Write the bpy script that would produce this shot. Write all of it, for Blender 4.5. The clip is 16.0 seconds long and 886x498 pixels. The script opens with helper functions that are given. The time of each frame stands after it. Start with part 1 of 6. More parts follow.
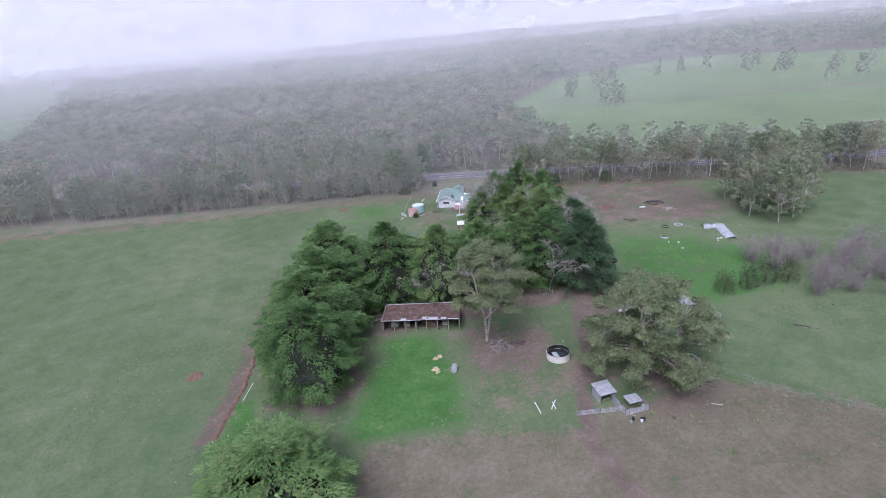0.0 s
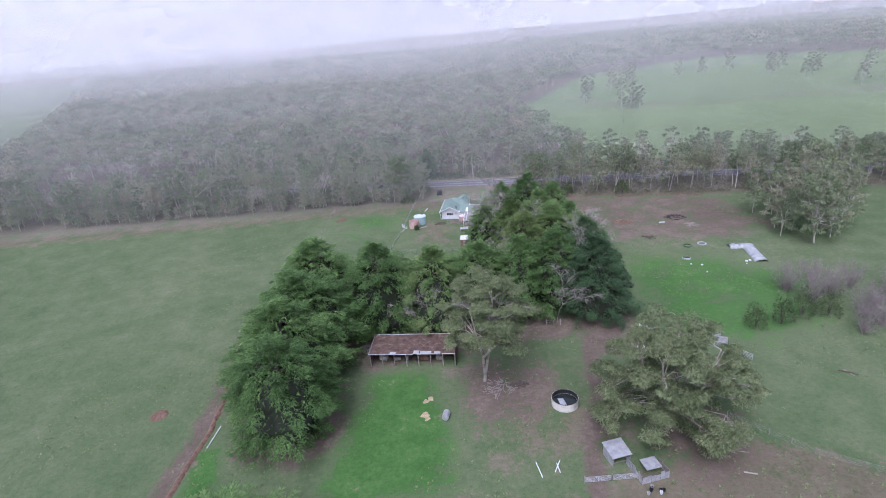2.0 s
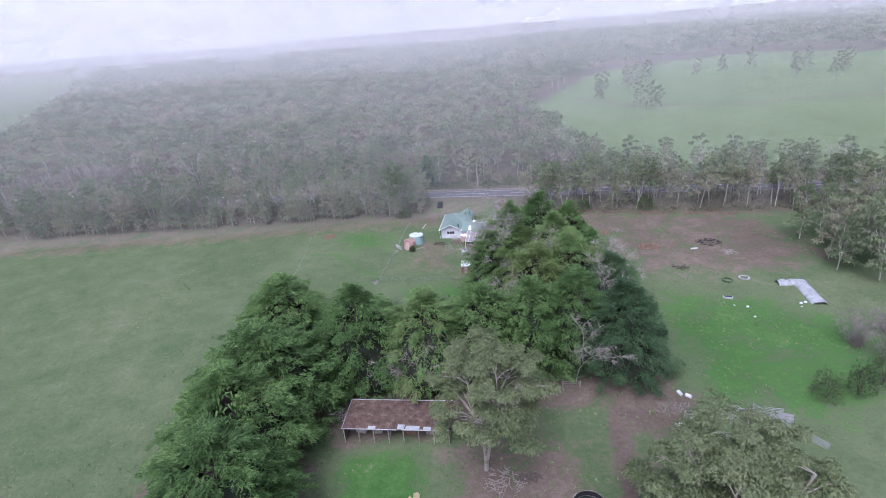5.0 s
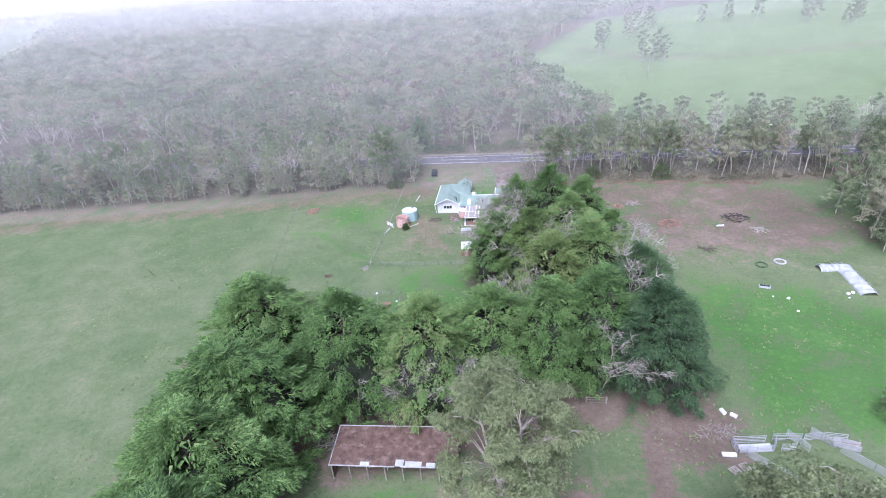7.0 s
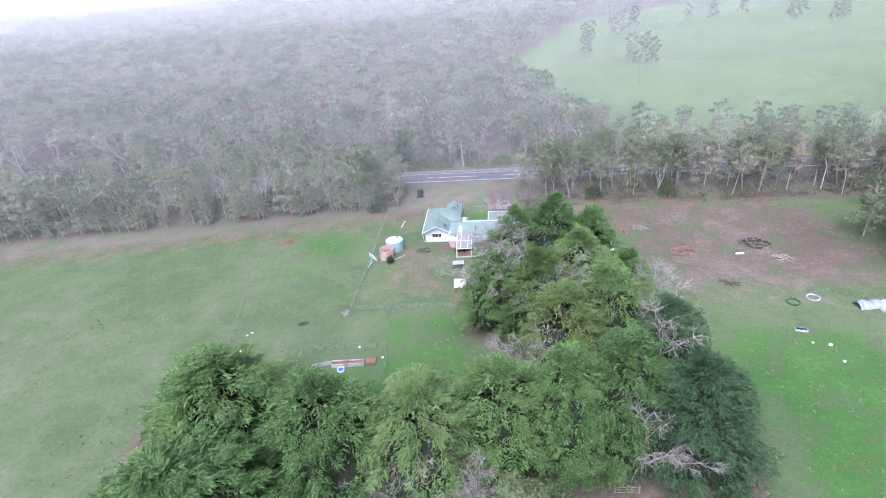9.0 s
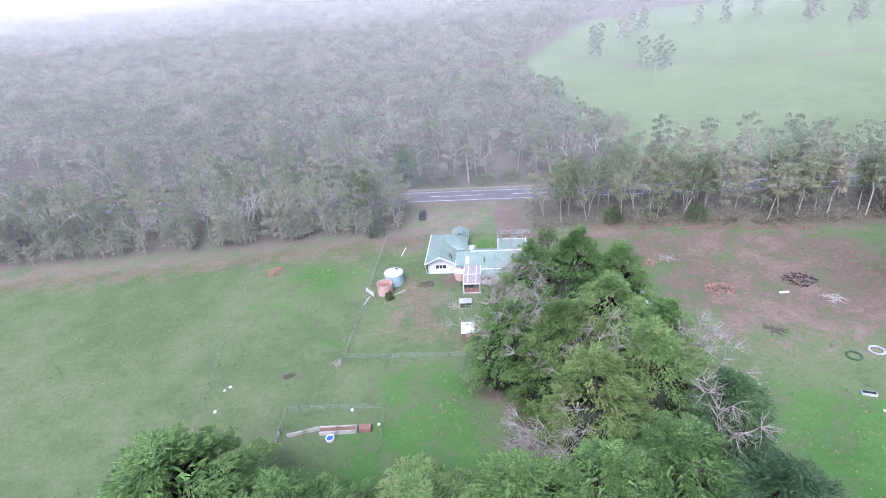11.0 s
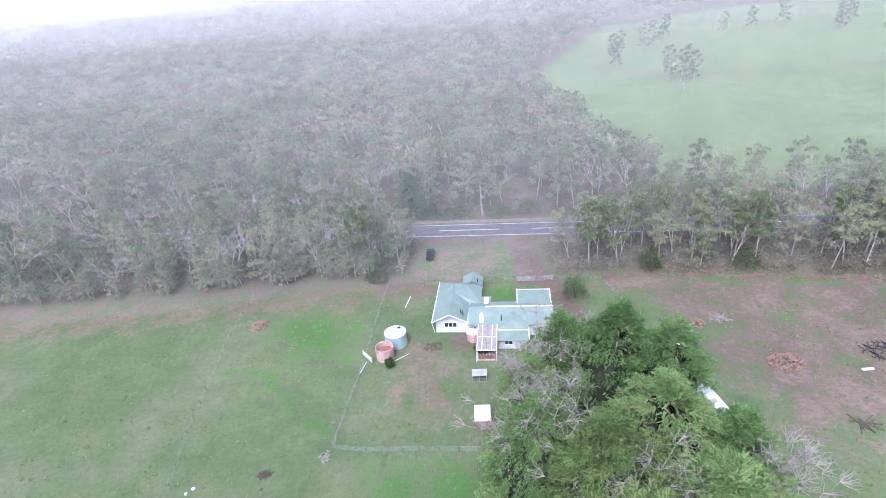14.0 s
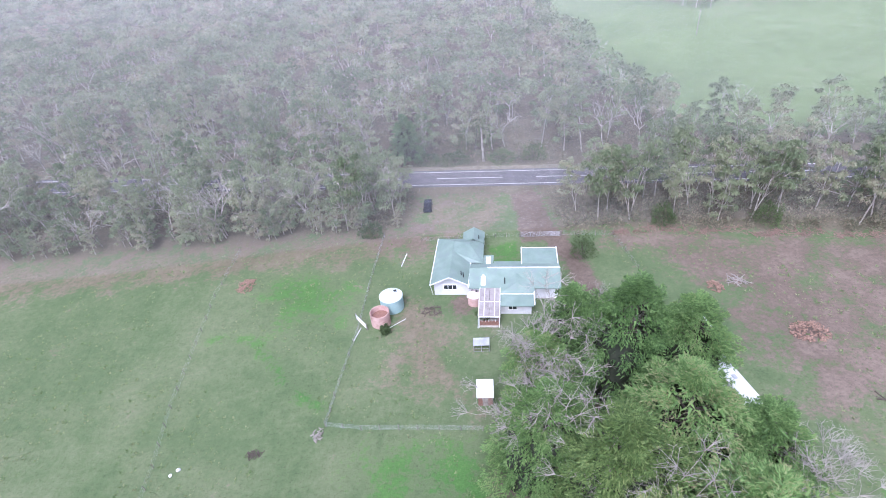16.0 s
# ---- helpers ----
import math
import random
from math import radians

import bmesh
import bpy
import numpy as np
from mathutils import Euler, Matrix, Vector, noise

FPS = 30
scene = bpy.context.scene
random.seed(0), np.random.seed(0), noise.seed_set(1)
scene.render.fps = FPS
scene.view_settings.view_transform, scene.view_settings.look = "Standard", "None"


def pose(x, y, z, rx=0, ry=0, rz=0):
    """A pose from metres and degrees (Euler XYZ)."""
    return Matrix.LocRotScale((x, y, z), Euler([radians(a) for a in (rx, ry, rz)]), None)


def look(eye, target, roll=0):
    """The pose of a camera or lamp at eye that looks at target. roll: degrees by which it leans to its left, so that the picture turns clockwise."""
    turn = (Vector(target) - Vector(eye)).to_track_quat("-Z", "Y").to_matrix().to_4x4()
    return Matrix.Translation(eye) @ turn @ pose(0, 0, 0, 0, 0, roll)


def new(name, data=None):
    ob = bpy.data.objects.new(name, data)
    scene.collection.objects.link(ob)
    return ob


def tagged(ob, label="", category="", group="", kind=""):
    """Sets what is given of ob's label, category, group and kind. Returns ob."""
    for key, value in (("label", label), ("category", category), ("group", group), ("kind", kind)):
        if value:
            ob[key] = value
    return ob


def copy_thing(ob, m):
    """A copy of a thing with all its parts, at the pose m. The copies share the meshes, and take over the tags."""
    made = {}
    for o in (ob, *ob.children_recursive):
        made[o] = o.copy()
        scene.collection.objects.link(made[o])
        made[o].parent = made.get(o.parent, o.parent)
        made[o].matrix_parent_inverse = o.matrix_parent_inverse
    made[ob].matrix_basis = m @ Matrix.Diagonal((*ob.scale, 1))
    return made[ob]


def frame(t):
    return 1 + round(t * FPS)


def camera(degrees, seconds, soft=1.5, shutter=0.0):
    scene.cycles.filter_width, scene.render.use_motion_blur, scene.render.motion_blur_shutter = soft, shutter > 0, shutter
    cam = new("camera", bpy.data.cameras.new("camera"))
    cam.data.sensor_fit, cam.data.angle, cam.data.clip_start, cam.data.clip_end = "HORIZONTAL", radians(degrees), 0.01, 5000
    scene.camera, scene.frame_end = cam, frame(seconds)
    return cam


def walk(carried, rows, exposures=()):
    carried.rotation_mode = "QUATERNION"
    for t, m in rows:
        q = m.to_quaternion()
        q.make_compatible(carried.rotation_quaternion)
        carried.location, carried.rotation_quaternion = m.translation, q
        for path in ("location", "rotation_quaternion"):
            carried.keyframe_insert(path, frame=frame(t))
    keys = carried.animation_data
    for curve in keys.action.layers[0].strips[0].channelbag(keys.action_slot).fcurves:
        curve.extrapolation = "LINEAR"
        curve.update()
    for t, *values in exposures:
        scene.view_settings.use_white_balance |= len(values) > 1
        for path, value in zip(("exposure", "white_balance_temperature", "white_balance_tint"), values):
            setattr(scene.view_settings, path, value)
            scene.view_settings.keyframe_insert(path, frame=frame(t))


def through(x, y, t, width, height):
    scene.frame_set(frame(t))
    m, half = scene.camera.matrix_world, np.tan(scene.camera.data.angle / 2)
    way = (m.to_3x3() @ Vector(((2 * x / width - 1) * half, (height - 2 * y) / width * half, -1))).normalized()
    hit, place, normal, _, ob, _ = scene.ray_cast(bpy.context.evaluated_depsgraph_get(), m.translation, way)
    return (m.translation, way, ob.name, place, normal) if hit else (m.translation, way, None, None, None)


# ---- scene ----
cam = camera(78.6, 16.0, soft=1.0)
PATH = [
    (0, (-4.959, -3.296, 61.557), (-4.907, -1.447, 60.795), -5.2),
    (0.5, (-3.764, 0.045, 61.596), (-3.728, 1.894, 60.835), -5.2),
    (1, (-2.591, 3.435, 61.592), (-2.561, 5.284, 60.83), -5.3),
    (1.5, (-1.474, 6.733, 61.572), (-1.45, 8.581, 60.809), -5.2),
    (2, (-0.423, 10.138, 61.52), (-0.423, 11.986, 60.757), -5.1),
    (2.5, (0.558, 13.692, 61.4), (0.551, 15.542, 60.639), -5.0),
    (3, (1.362, 17.416, 61.244), (1.356, 19.265, 60.483), -4.9),
    (3.5, (1.867, 21.375, 61.131), (1.861, 23.225, 60.369), -4.7),
    (4, (2.187, 25.272, 61.08), (2.17, 27.121, 60.319), -4.7),
    (4.5, (2.365, 29.156, 61.096), (2.343, 31.005, 60.335), -4.6),
    (7, (0.565, 50.403, 60.813), (0.568, 52.169, 59.874), -4.8),
    (7.5, (0.521, 54.775, 60.809), (0.558, 56.539, 59.868), -4.8),
    (8, (0.194, 58.921, 60.948), (0.238, 60.685, 60.007), -5.0),
    (8.5, (-0.059, 63.016, 61.048), (-0.011, 64.78, 60.108), -5.1),
    (9, (-0.028, 67.017, 61.152), (0.036, 68.779, 60.209), -5.2),
    (11.5, (0.833, 85.657, 61.222), (0.887, 87.421, 60.281), -5.3),
    (12, (1.318, 88.856, 61.285), (1.364, 90.622, 60.346), -5.4),
    (12.5, (1.709, 91.903, 61.356), (1.742, 93.671, 60.421), -5.4),
    (13, (1.944, 95.068, 61.454), (1.976, 96.837, 60.522), -5.4),
    (13.5, (2.043, 98.417, 61.607), (2.071, 100.187, 60.676), -5.5),
    (14, (1.997, 101.72, 61.776), (2.018, 103.492, 60.847), -5.5),
    (14.5, (1.935, 105.016, 61.844), (1.951, 106.778, 60.899), -5.5),
    (15, (1.922, 107.9, 61.847), (1.939, 109.645, 60.871), -5.5),
    (15.5, (2.008, 110.041, 61.871), (2.032, 111.763, 60.853), -5.4),
    (16, (2.046, 111.143, 61.796), (2.055, 112.783, 60.652), -5.7),
]
walk(cam, [(t, look(eye, target, roll)) for t, eye, target, roll in PATH],
     [(0, 0.6, 5350, 23), (4.6, 0.6, 5350, 23), (6.6, 1.25, 5350, 23), (16, 1.25, 5350, 23)])


def part(name, bm, material, parent, label=""):
    """One mesh object from a bmesh, under a thing or a part (or alone)."""
    me = bpy.data.meshes.new(name)
    if isinstance(bm, bmesh.types.BMesh):
        bmesh.ops.recalc_face_normals(bm, faces=bm.faces)
        bm.to_mesh(me)
        bm.free()
    else:
        me = bm
    if material is not None:
        me.materials.clear()
        me.materials.append(material)
    ob = new(name, me)
    if parent is not None:
        ob.parent = parent
    if label:
        ob["label"] = label
    return ob


def thing(name, label, category, m=None, group="", kind=""):
    ob = new(name)
    ob.empty_display_size = 0.3
    if m is not None:
        ob.matrix_basis = m
    return tagged(ob, label, category, group, kind)


def mesh_np(name, verts, faces):
    """A mesh from an (n,3) array and an (m,3 or 4) array of indices."""
    me = bpy.data.meshes.new(name)
    verts = np.asarray(verts, np.float32)
    faces = np.asarray(faces, np.int32)
    k = faces.shape[1]
    me.vertices.add(len(verts))
    me.vertices.foreach_set("co", verts.ravel())
    me.loops.add(faces.size)
    me.loops.foreach_set("vertex_index", faces.ravel())
    me.polygons.add(len(faces))
    me.polygons.foreach_set("loop_start", np.arange(0, faces.size, k, dtype=np.int32))
    me.polygons.foreach_set("loop_total", np.full(len(faces), k, np.int32))
    me.update(calc_edges=True)
    return me


# ---- world, sun ----
SUN_EL, SUN_AZ = 55, 200
world = bpy.data.worlds.new("sky")
scene.world = world
world.use_nodes = True
wn, wl = world.node_tree.nodes, world.node_tree.links
sky = wn.new("ShaderNodeTexSky")
sky.sky_type = "NISHITA"
sky.sun_disc = False
sky.sun_elevation = radians(SUN_EL)
sky.sun_rotation = radians(SUN_AZ)
sky.dust_density = 6.0
sky.air_density = 1.0
sky.ozone_density = 1.0
grey = wn.new("ShaderNodeHueSaturation")
grey.inputs["Saturation"].default_value = 0.45
wl.new(sky.outputs[0], grey.inputs["Color"])
wl.new(grey.outputs[0], wn["Background"].inputs["Color"])
wn["Background"].inputs["Strength"].default_value = 0.13
sun = new("sun", bpy.data.lights.new("sun", "SUN"))
sun.data.energy = 0.85
sun.data.angle = radians(25)
sun.data.color = (1.0, 0.97, 0.93)
saz = radians(SUN_AZ)
sun.matrix_basis = look((0, 0, 0), (-math.sin(saz) * math.cos(radians(SUN_EL)), -math.cos(saz) * math.cos(radians(SUN_EL)), -math.sin(radians(SUN_EL))))


# ---- materials ----
def mat(name, rough=0.8, metal=0.0, spec=0.3):
    m = bpy.data.materials.new(name)
    m.use_nodes = True
    b = m.node_tree.nodes["Principled BSDF"]
    b.inputs["Roughness"].default_value = rough
    b.inputs["Metallic"].default_value = metal
    b.inputs["Specular IOR Level"].default_value = spec
    return m, m.node_tree.nodes, m.node_tree.links, b


def tex_noise(n, l, scale, detail=6.0, vec=None, rough=0.55, dist=0.0):
    t = n.new("ShaderNodeTexNoise")
    t.inputs["Scale"].default_value = scale
    t.inputs["Detail"].default_value = detail
    t.inputs["Roughness"].default_value = rough
    t.inputs["Distortion"].default_value = dist
    if vec is not None:
        l.new(vec, t.inputs["Vector"])
    return t.outputs["Fac"]


def ramp(n, l, fac, stops):
    r = n.new("ShaderNodeValToRGB")
    els = r.color_ramp.elements
    while len(els) < len(stops):
        els.new(0.5)
    for e, (p, c) in zip(els, stops):
        e.position = p
        e.color = (*c, 1) if len(c) == 3 else c
    l.new(fac, r.inputs["Fac"])
    return r.outputs["Color"]


def mix(n, l, fac, a, b, kind="MIX"):
    m = n.new("ShaderNodeMix")
    m.data_type = "RGBA"
    m.blend_type = kind
    for sock, v in ((m.inputs[0], fac), (m.inputs[6], a), (m.inputs[7], b)):
        if isinstance(v, (int, float)):
            sock.default_value = v
        elif isinstance(v, tuple):
            sock.default_value = (*v, 1)
        else:
            l.new(v, sock)
    return m.outputs[2]


def calc(n, l, op, a, b=0.0, clamp=False):
    m = n.new("ShaderNodeMath")
    m.operation = op
    m.use_clamp = clamp
    for sock, v in ((m.inputs[0], a), (m.inputs[1], b)):
        if isinstance(v, (int, float)):
            sock.default_value = v
        else:
            l.new(v, sock)
    return m.outputs[0]


def bump(n, l, b, height, strength=0.4, distance=0.05):
    k = n.new("ShaderNodeBump")
    k.inputs["Strength"].default_value = strength
    k.inputs["Distance"].default_value = distance
    l.new(height, k.inputs["Height"])
    l.new(k.outputs[0], b.inputs["Normal"])


def surface(name, dark, light, scale=3.0, rough=0.8, metal=0.0, spec=0.3, fine=40.0, relief=0.3, stain=None, stain_scale=0.6):
    """Two-scale noise between two colours, with optional stains and a fine relief."""
    m, n, l, b = mat(name, rough, metal, spec)
    vec = n.new("ShaderNodeTexCoord").outputs["Object"]
    f1 = tex_noise(n, l, scale, 6, vec)
    f2 = tex_noise(n, l, fine, 3, vec)
    f = calc(n, l, "ADD", calc(n, l, "MULTIPLY", f1, 0.7), calc(n, l, "MULTIPLY", f2, 0.3))
    col = ramp(n, l, f, [(0.36, dark), (0.64, light)])
    if stain:
        s = ramp(n, l, tex_noise(n, l, stain_scale, 8, vec, 0.65), [(0.5, (0, 0, 0)), (0.66, (1, 1, 1))])
        col = mix(n, l, s, col, stain)
    l.new(col, b.inputs["Base Color"])
    bump(n, l, b, f, relief, 0.02)
    return m


def leaf_mat(name, stops, rough=0.6, through=0.25, patch=0.12, each=0.45, vary=0.25, tone=""):
    """Foliage: each leaf clump takes its own tone, with broader patches over the tree and from tree to tree."""
    m, n, l, b = mat(name, rough, 0, 0.25)
    geo = n.new("ShaderNodeNewGeometry")
    info = n.new("ShaderNodeObjectInfo")
    tc = n.new("ShaderNodeTexCoord").outputs["Object"]
    big = tex_noise(n, l, patch, 3, tc)
    f = calc(n, l, "ADD", calc(n, l, "MULTIPLY", geo.outputs["Random Per Island"], each), calc(n, l, "MULTIPLY", big, 1 - each))
    f = calc(n, l, "ADD", f, calc(n, l, "MULTIPLY", calc(n, l, "SUBTRACT", info.outputs["Random"], 0.5), vary))
    if tone:
        own = n.new("ShaderNodeAttribute")
        own.attribute_name = tone
        f = calc(n, l, "ADD", f, own.outputs["Fac"])
    col = ramp(n, l, f, stops)
    l.new(col, b.inputs["Base Color"])
    t = n.new("ShaderNodeBsdfTranslucent")
    l.new(col, t.inputs["Color"])
    ms = n.new("ShaderNodeMixShader")
    ms.inputs[0].default_value = through
    l.new(b.outputs[0], ms.inputs[1])
    l.new(t.outputs[0], ms.inputs[2])
    l.new(ms.outputs[0], n["Material Output"].inputs["Surface"])
    return m


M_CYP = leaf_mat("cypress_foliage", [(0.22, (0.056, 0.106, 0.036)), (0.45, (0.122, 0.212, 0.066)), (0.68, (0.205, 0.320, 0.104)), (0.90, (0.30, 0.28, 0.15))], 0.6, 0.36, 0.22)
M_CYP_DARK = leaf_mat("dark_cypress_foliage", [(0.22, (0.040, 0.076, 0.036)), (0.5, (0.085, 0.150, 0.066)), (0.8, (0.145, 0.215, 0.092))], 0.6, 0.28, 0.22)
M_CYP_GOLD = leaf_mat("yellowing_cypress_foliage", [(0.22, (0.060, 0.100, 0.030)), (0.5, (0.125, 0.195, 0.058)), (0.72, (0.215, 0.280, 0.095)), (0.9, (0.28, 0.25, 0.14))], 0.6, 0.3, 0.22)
# near-black green: the shade inside the crowns is put into this colour
M_CYP_CORE = surface("cypress_inner_shade", (0.018, 0.024, 0.014), (0.04, 0.045, 0.028), 1.2)
GUM_TONES = [(0.22, (0.125, 0.160, 0.085)), (0.42, (0.195, 0.235, 0.130)), (0.58, (0.270, 0.295, 0.180)), (0.72, (0.31, 0.29, 0.20)), (0.88, (0.32, 0.25, 0.185))]
M_GUM = leaf_mat("gum_foliage", GUM_TONES, 0.5, 0.34, 0.10, 0.2, 0.45)
M_WOODS = leaf_mat("forest_foliage", [(p, tuple(0.88 * v for v in c)) for p, c in GUM_TONES], 0.5, 0.30, 0.03, 0.2, 0.0, "tone")
M_GUM_LIGHT = leaf_mat("paddock_gum_foliage", [(0.25, (0.105, 0.135, 0.060)), (0.5, (0.185, 0.220, 0.105)), (0.75, (0.275, 0.295, 0.165))], 0.5, 0.3, 0.2, 0.3)
M_SHRUB = leaf_mat("shrub_foliage", [(0.2, (0.04, 0.06, 0.025)), (0.6, (0.09, 0.13, 0.05)), (0.9, (0.13, 0.16, 0.07))], 0.6, 0.2, 0.3)
M_PALE_BARK = surface("pale_gum_bark", (0.28, 0.245, 0.21), (0.64, 0.60, 0.54), 0.8, 0.85, stain=(0.16, 0.12, 0.09))
M_GREY_BARK = surface("grey_gum_bark", (0.20, 0.175, 0.15), (0.44, 0.40, 0.35), 0.8, 0.85, stain=(0.15, 0.12, 0.09))
M_DARK_BARK = surface("dark_bark", (0.05, 0.04, 0.033), (0.14, 0.115, 0.095), 1.5, 0.9)
M_DEAD = surface("bleached_dead_wood", (0.23, 0.205, 0.18), (0.43, 0.395, 0.355), 1.0, 0.9)
M_TWIG = surface("bare_purple_twigs", (0.18, 0.15, 0.138), (0.33, 0.285, 0.268), 1.0, 0.9)
M_WOOD = surface("weathered_wood", (0.17, 0.145, 0.125), (0.36, 0.33, 0.30), 2.0, 0.85)
M_REDLOG = surface("split_firewood", (0.12, 0.07, 0.052), (0.36, 0.24, 0.18), 4.0, 0.9)
M_ASPHALT = surface("asphalt", (0.075, 0.070, 0.076), (0.125, 0.118, 0.126), 0.4, 0.85, fine=12)
M_LINE = surface("road_paint", (0.55, 0.54, 0.52), (0.78, 0.77, 0.75), 3.0, 0.7)
M_ROOF = surface("pale_green_roof_steel", (0.155, 0.215, 0.182), (0.215, 0.28, 0.24), 0.5, 0.55, 0.0, 0.35, stain=(0.18, 0.225, 0.21))
M_WALL = surface("white_weatherboard_paint", (0.50, 0.50, 0.52), (0.61, 0.61, 0.63), 1.0, 0.6)
M_TRIM = surface("white_trim_paint", (0.72, 0.72, 0.72), (0.85, 0.85, 0.85), 2.0, 0.5)
M_GLASS, _n, _l, _b = mat("window_glass", 0.06, 0, 0.6)
_b.inputs["Base Color"].default_value = (0.03, 0.035, 0.04, 1)
M_RUST = surface("rusted_roof_iron", (0.068, 0.044, 0.036), (0.150, 0.098, 0.078), 1.1, 0.8, 0.2, 0.3, stain=(0.20, 0.145, 0.12), stain_scale=0.9)
M_GALV = surface("galvanised_iron", (0.30, 0.30, 0.31), (0.48, 0.48, 0.50), 1.4, 0.5, 0.3, 0.5)
M_CONC = surface("concrete", (0.33, 0.31, 0.28), (0.56, 0.54, 0.50), 1.2, 0.85, stain=(0.22, 0.20, 0.18))
M_STOCK = surface("pale_tank_concrete", (0.46, 0.43, 0.38), (0.68, 0.65, 0.59), 1.2, 0.85, stain=(0.32, 0.29, 0.25))
M_GTANK = surface("green_tank_steel", (0.26, 0.38, 0.38), (0.34, 0.47, 0.46), 0.8, 0.5)
M_TANKROOF = surface("pale_tank_roof_steel", (0.42, 0.49, 0.48), (0.58, 0.64, 0.63), 0.9, 0.5)
M_RTANK = surface("rusty_pink_tank_concrete", (0.40, 0.25, 0.22), (0.56, 0.40, 0.36), 1.2, 0.85, stain=(0.24, 0.12, 0.10))
M_BLACK = surface("black_rubber", (0.012, 0.012, 0.013), (0.03, 0.03, 0.032), 4.0, 0.6)
M_CARPAINT = surface("dark_blue_car_paint", (0.012, 0.014, 0.025), (0.02, 0.023, 0.04), 2.0, 0.25, 0.2, 0.6)
M_WHITE = surface("white_plastic", (0.58, 0.58, 0.59), (0.74, 0.74, 0.75), 2.0, 0.55)
M_TARP = surface("white_tarpaulin", (0.28, 0.29, 0.30), (0.46, 0.475, 0.49), 0.8, 0.5)
M_STRAW = surface("straw", (0.30, 0.24, 0.14), (0.48, 0.40, 0.26), 3.0, 0.9)
M_WATER, _n, _l, _b = mat("tank_water", 0.04, 0, 0.5)
_b.inputs["Base Color"].default_value = (0.02, 0.024, 0.022, 1)
M_BLUE = surface("blue_paint", (0.03, 0.10, 0.30), (0.05, 0.15, 0.40), 2.0, 0.4)
M_BRICK = surface("red_brown_brick", (0.17, 0.09, 0.07), (0.28, 0.16, 0.12), 4.0, 0.85)
M_SOIL = surface("dug_soil", (0.11, 0.065, 0.045), (0.21, 0.13, 0.095), 1.5, 0.95)


def ground_mat():
    m, n, l, b = mat("paddock_ground", 0.95, 0, 0.15)
    tc = n.new("ShaderNodeTexCoord").outputs["Object"]

    def attr(name):
        a = n.new("ShaderNodeAttribute")
        a.attribute_name = name
        return a.outputs["Fac"]

    broad = tex_noise(n, l, 0.022, 5, tc, 0.6, 0.6)
    mid = tex_noise(n, l, 0.16, 6, tc, 0.65, 0.3)
    fine = tex_noise(n, l, 1.1, 6, tc, 0.7)
    speck = tex_noise(n, l, 5.0, 3, tc, 0.7)
    f = calc(n, l, "ADD", calc(n, l, "MULTIPLY", broad, 0.32), calc(n, l, "MULTIPLY", mid, 0.36))
    f = calc(n, l, "ADD", f, calc(n, l, "MULTIPLY", fine, 0.32))
    grass = ramp(n, l, f, [(0.36, (0.070, 0.108, 0.047)), (0.47, (0.100, 0.138, 0.064)), (0.55, (0.131, 0.160, 0.083)), (0.66, (0.182, 0.190, 0.114))])
    lush = ramp(n, l, f, [(0.36, (0.030, 0.082, 0.017)), (0.50, (0.057, 0.137, 0.032)), (0.63, (0.104, 0.188, 0.058))])
    dry = ramp(n, l, f, [(0.38, (0.100, 0.090, 0.056)), (0.52, (0.160, 0.138, 0.095)), (0.66, (0.235, 0.198, 0.148))])
    soil = ramp(n, l, f, [(0.36, (0.084, 0.064, 0.050)), (0.52, (0.152, 0.118, 0.094)), (0.66, (0.245, 0.196, 0.158))])
    floor = ramp(n, l, f, [(0.36, (0.075, 0.066, 0.048)), (0.52, (0.135, 0.118, 0.085)), (0.66, (0.195, 0.170, 0.125))])
    wob = calc(n, l, "ADD", calc(n, l, "MULTIPLY", calc(n, l, "SUBTRACT", mid, 0.5), 1.6), calc(n, l, "MULTIPLY", calc(n, l, "SUBTRACT", fine, 0.5), 1.3))

    def edge(a, lo, hi):
        v = calc(n, l, "ADD", a, calc(n, l, "MULTIPLY", wob, 1.15))
        return ramp(n, l, v, [(lo, (0, 0, 0)), (hi, (1, 1, 1))])

    meadow = ramp(n, l, f, [(0.38, (0.105, 0.155, 0.060)), (0.55, (0.150, 0.200, 0.088)), (0.68, (0.210, 0.225, 0.132))])
    grass = mix(n, l, attr("meadow"), grass, meadow)
    col = mix(n, l, edge(attr("lush"), 0.38, 0.62), grass, lush)
    col = mix(n, l, edge(attr("dry"), 0.36, 0.66), col, dry)
    col = mix(n, l, edge(attr("soil"), 0.35, 0.65), col, soil)
    col = mix(n, l, edge(attr("wood"), 0.4, 0.6), col, floor)
    dots = ramp(n, l, speck, [(0.66, (0, 0, 0)), (0.72, (1, 1, 1))])
    col = mix(n, l, calc(n, l, "MULTIPLY", dots, 0.45), col, (0.25, 0.225, 0.165))
    clod = tex_noise(n, l, 2.6, 4, tc, 0.75)
    col = mix(n, l, calc(n, l, "MULTIPLY", ramp(n, l, clod, [(0.34, (1, 1, 1)), (0.46, (0, 0, 0))]), 0.45), col, (0.050, 0.055, 0.030))
    l.new(col, b.inputs["Base Color"])
    h = calc(n, l, "ADD", calc(n, l, "MULTIPLY", fine, 0.7), calc(n, l, "MULTIPLY", speck, 0.3))
    bump(n, l, b, h, 0.8, 0.25)
    return m


M_GROUND = ground_mat()


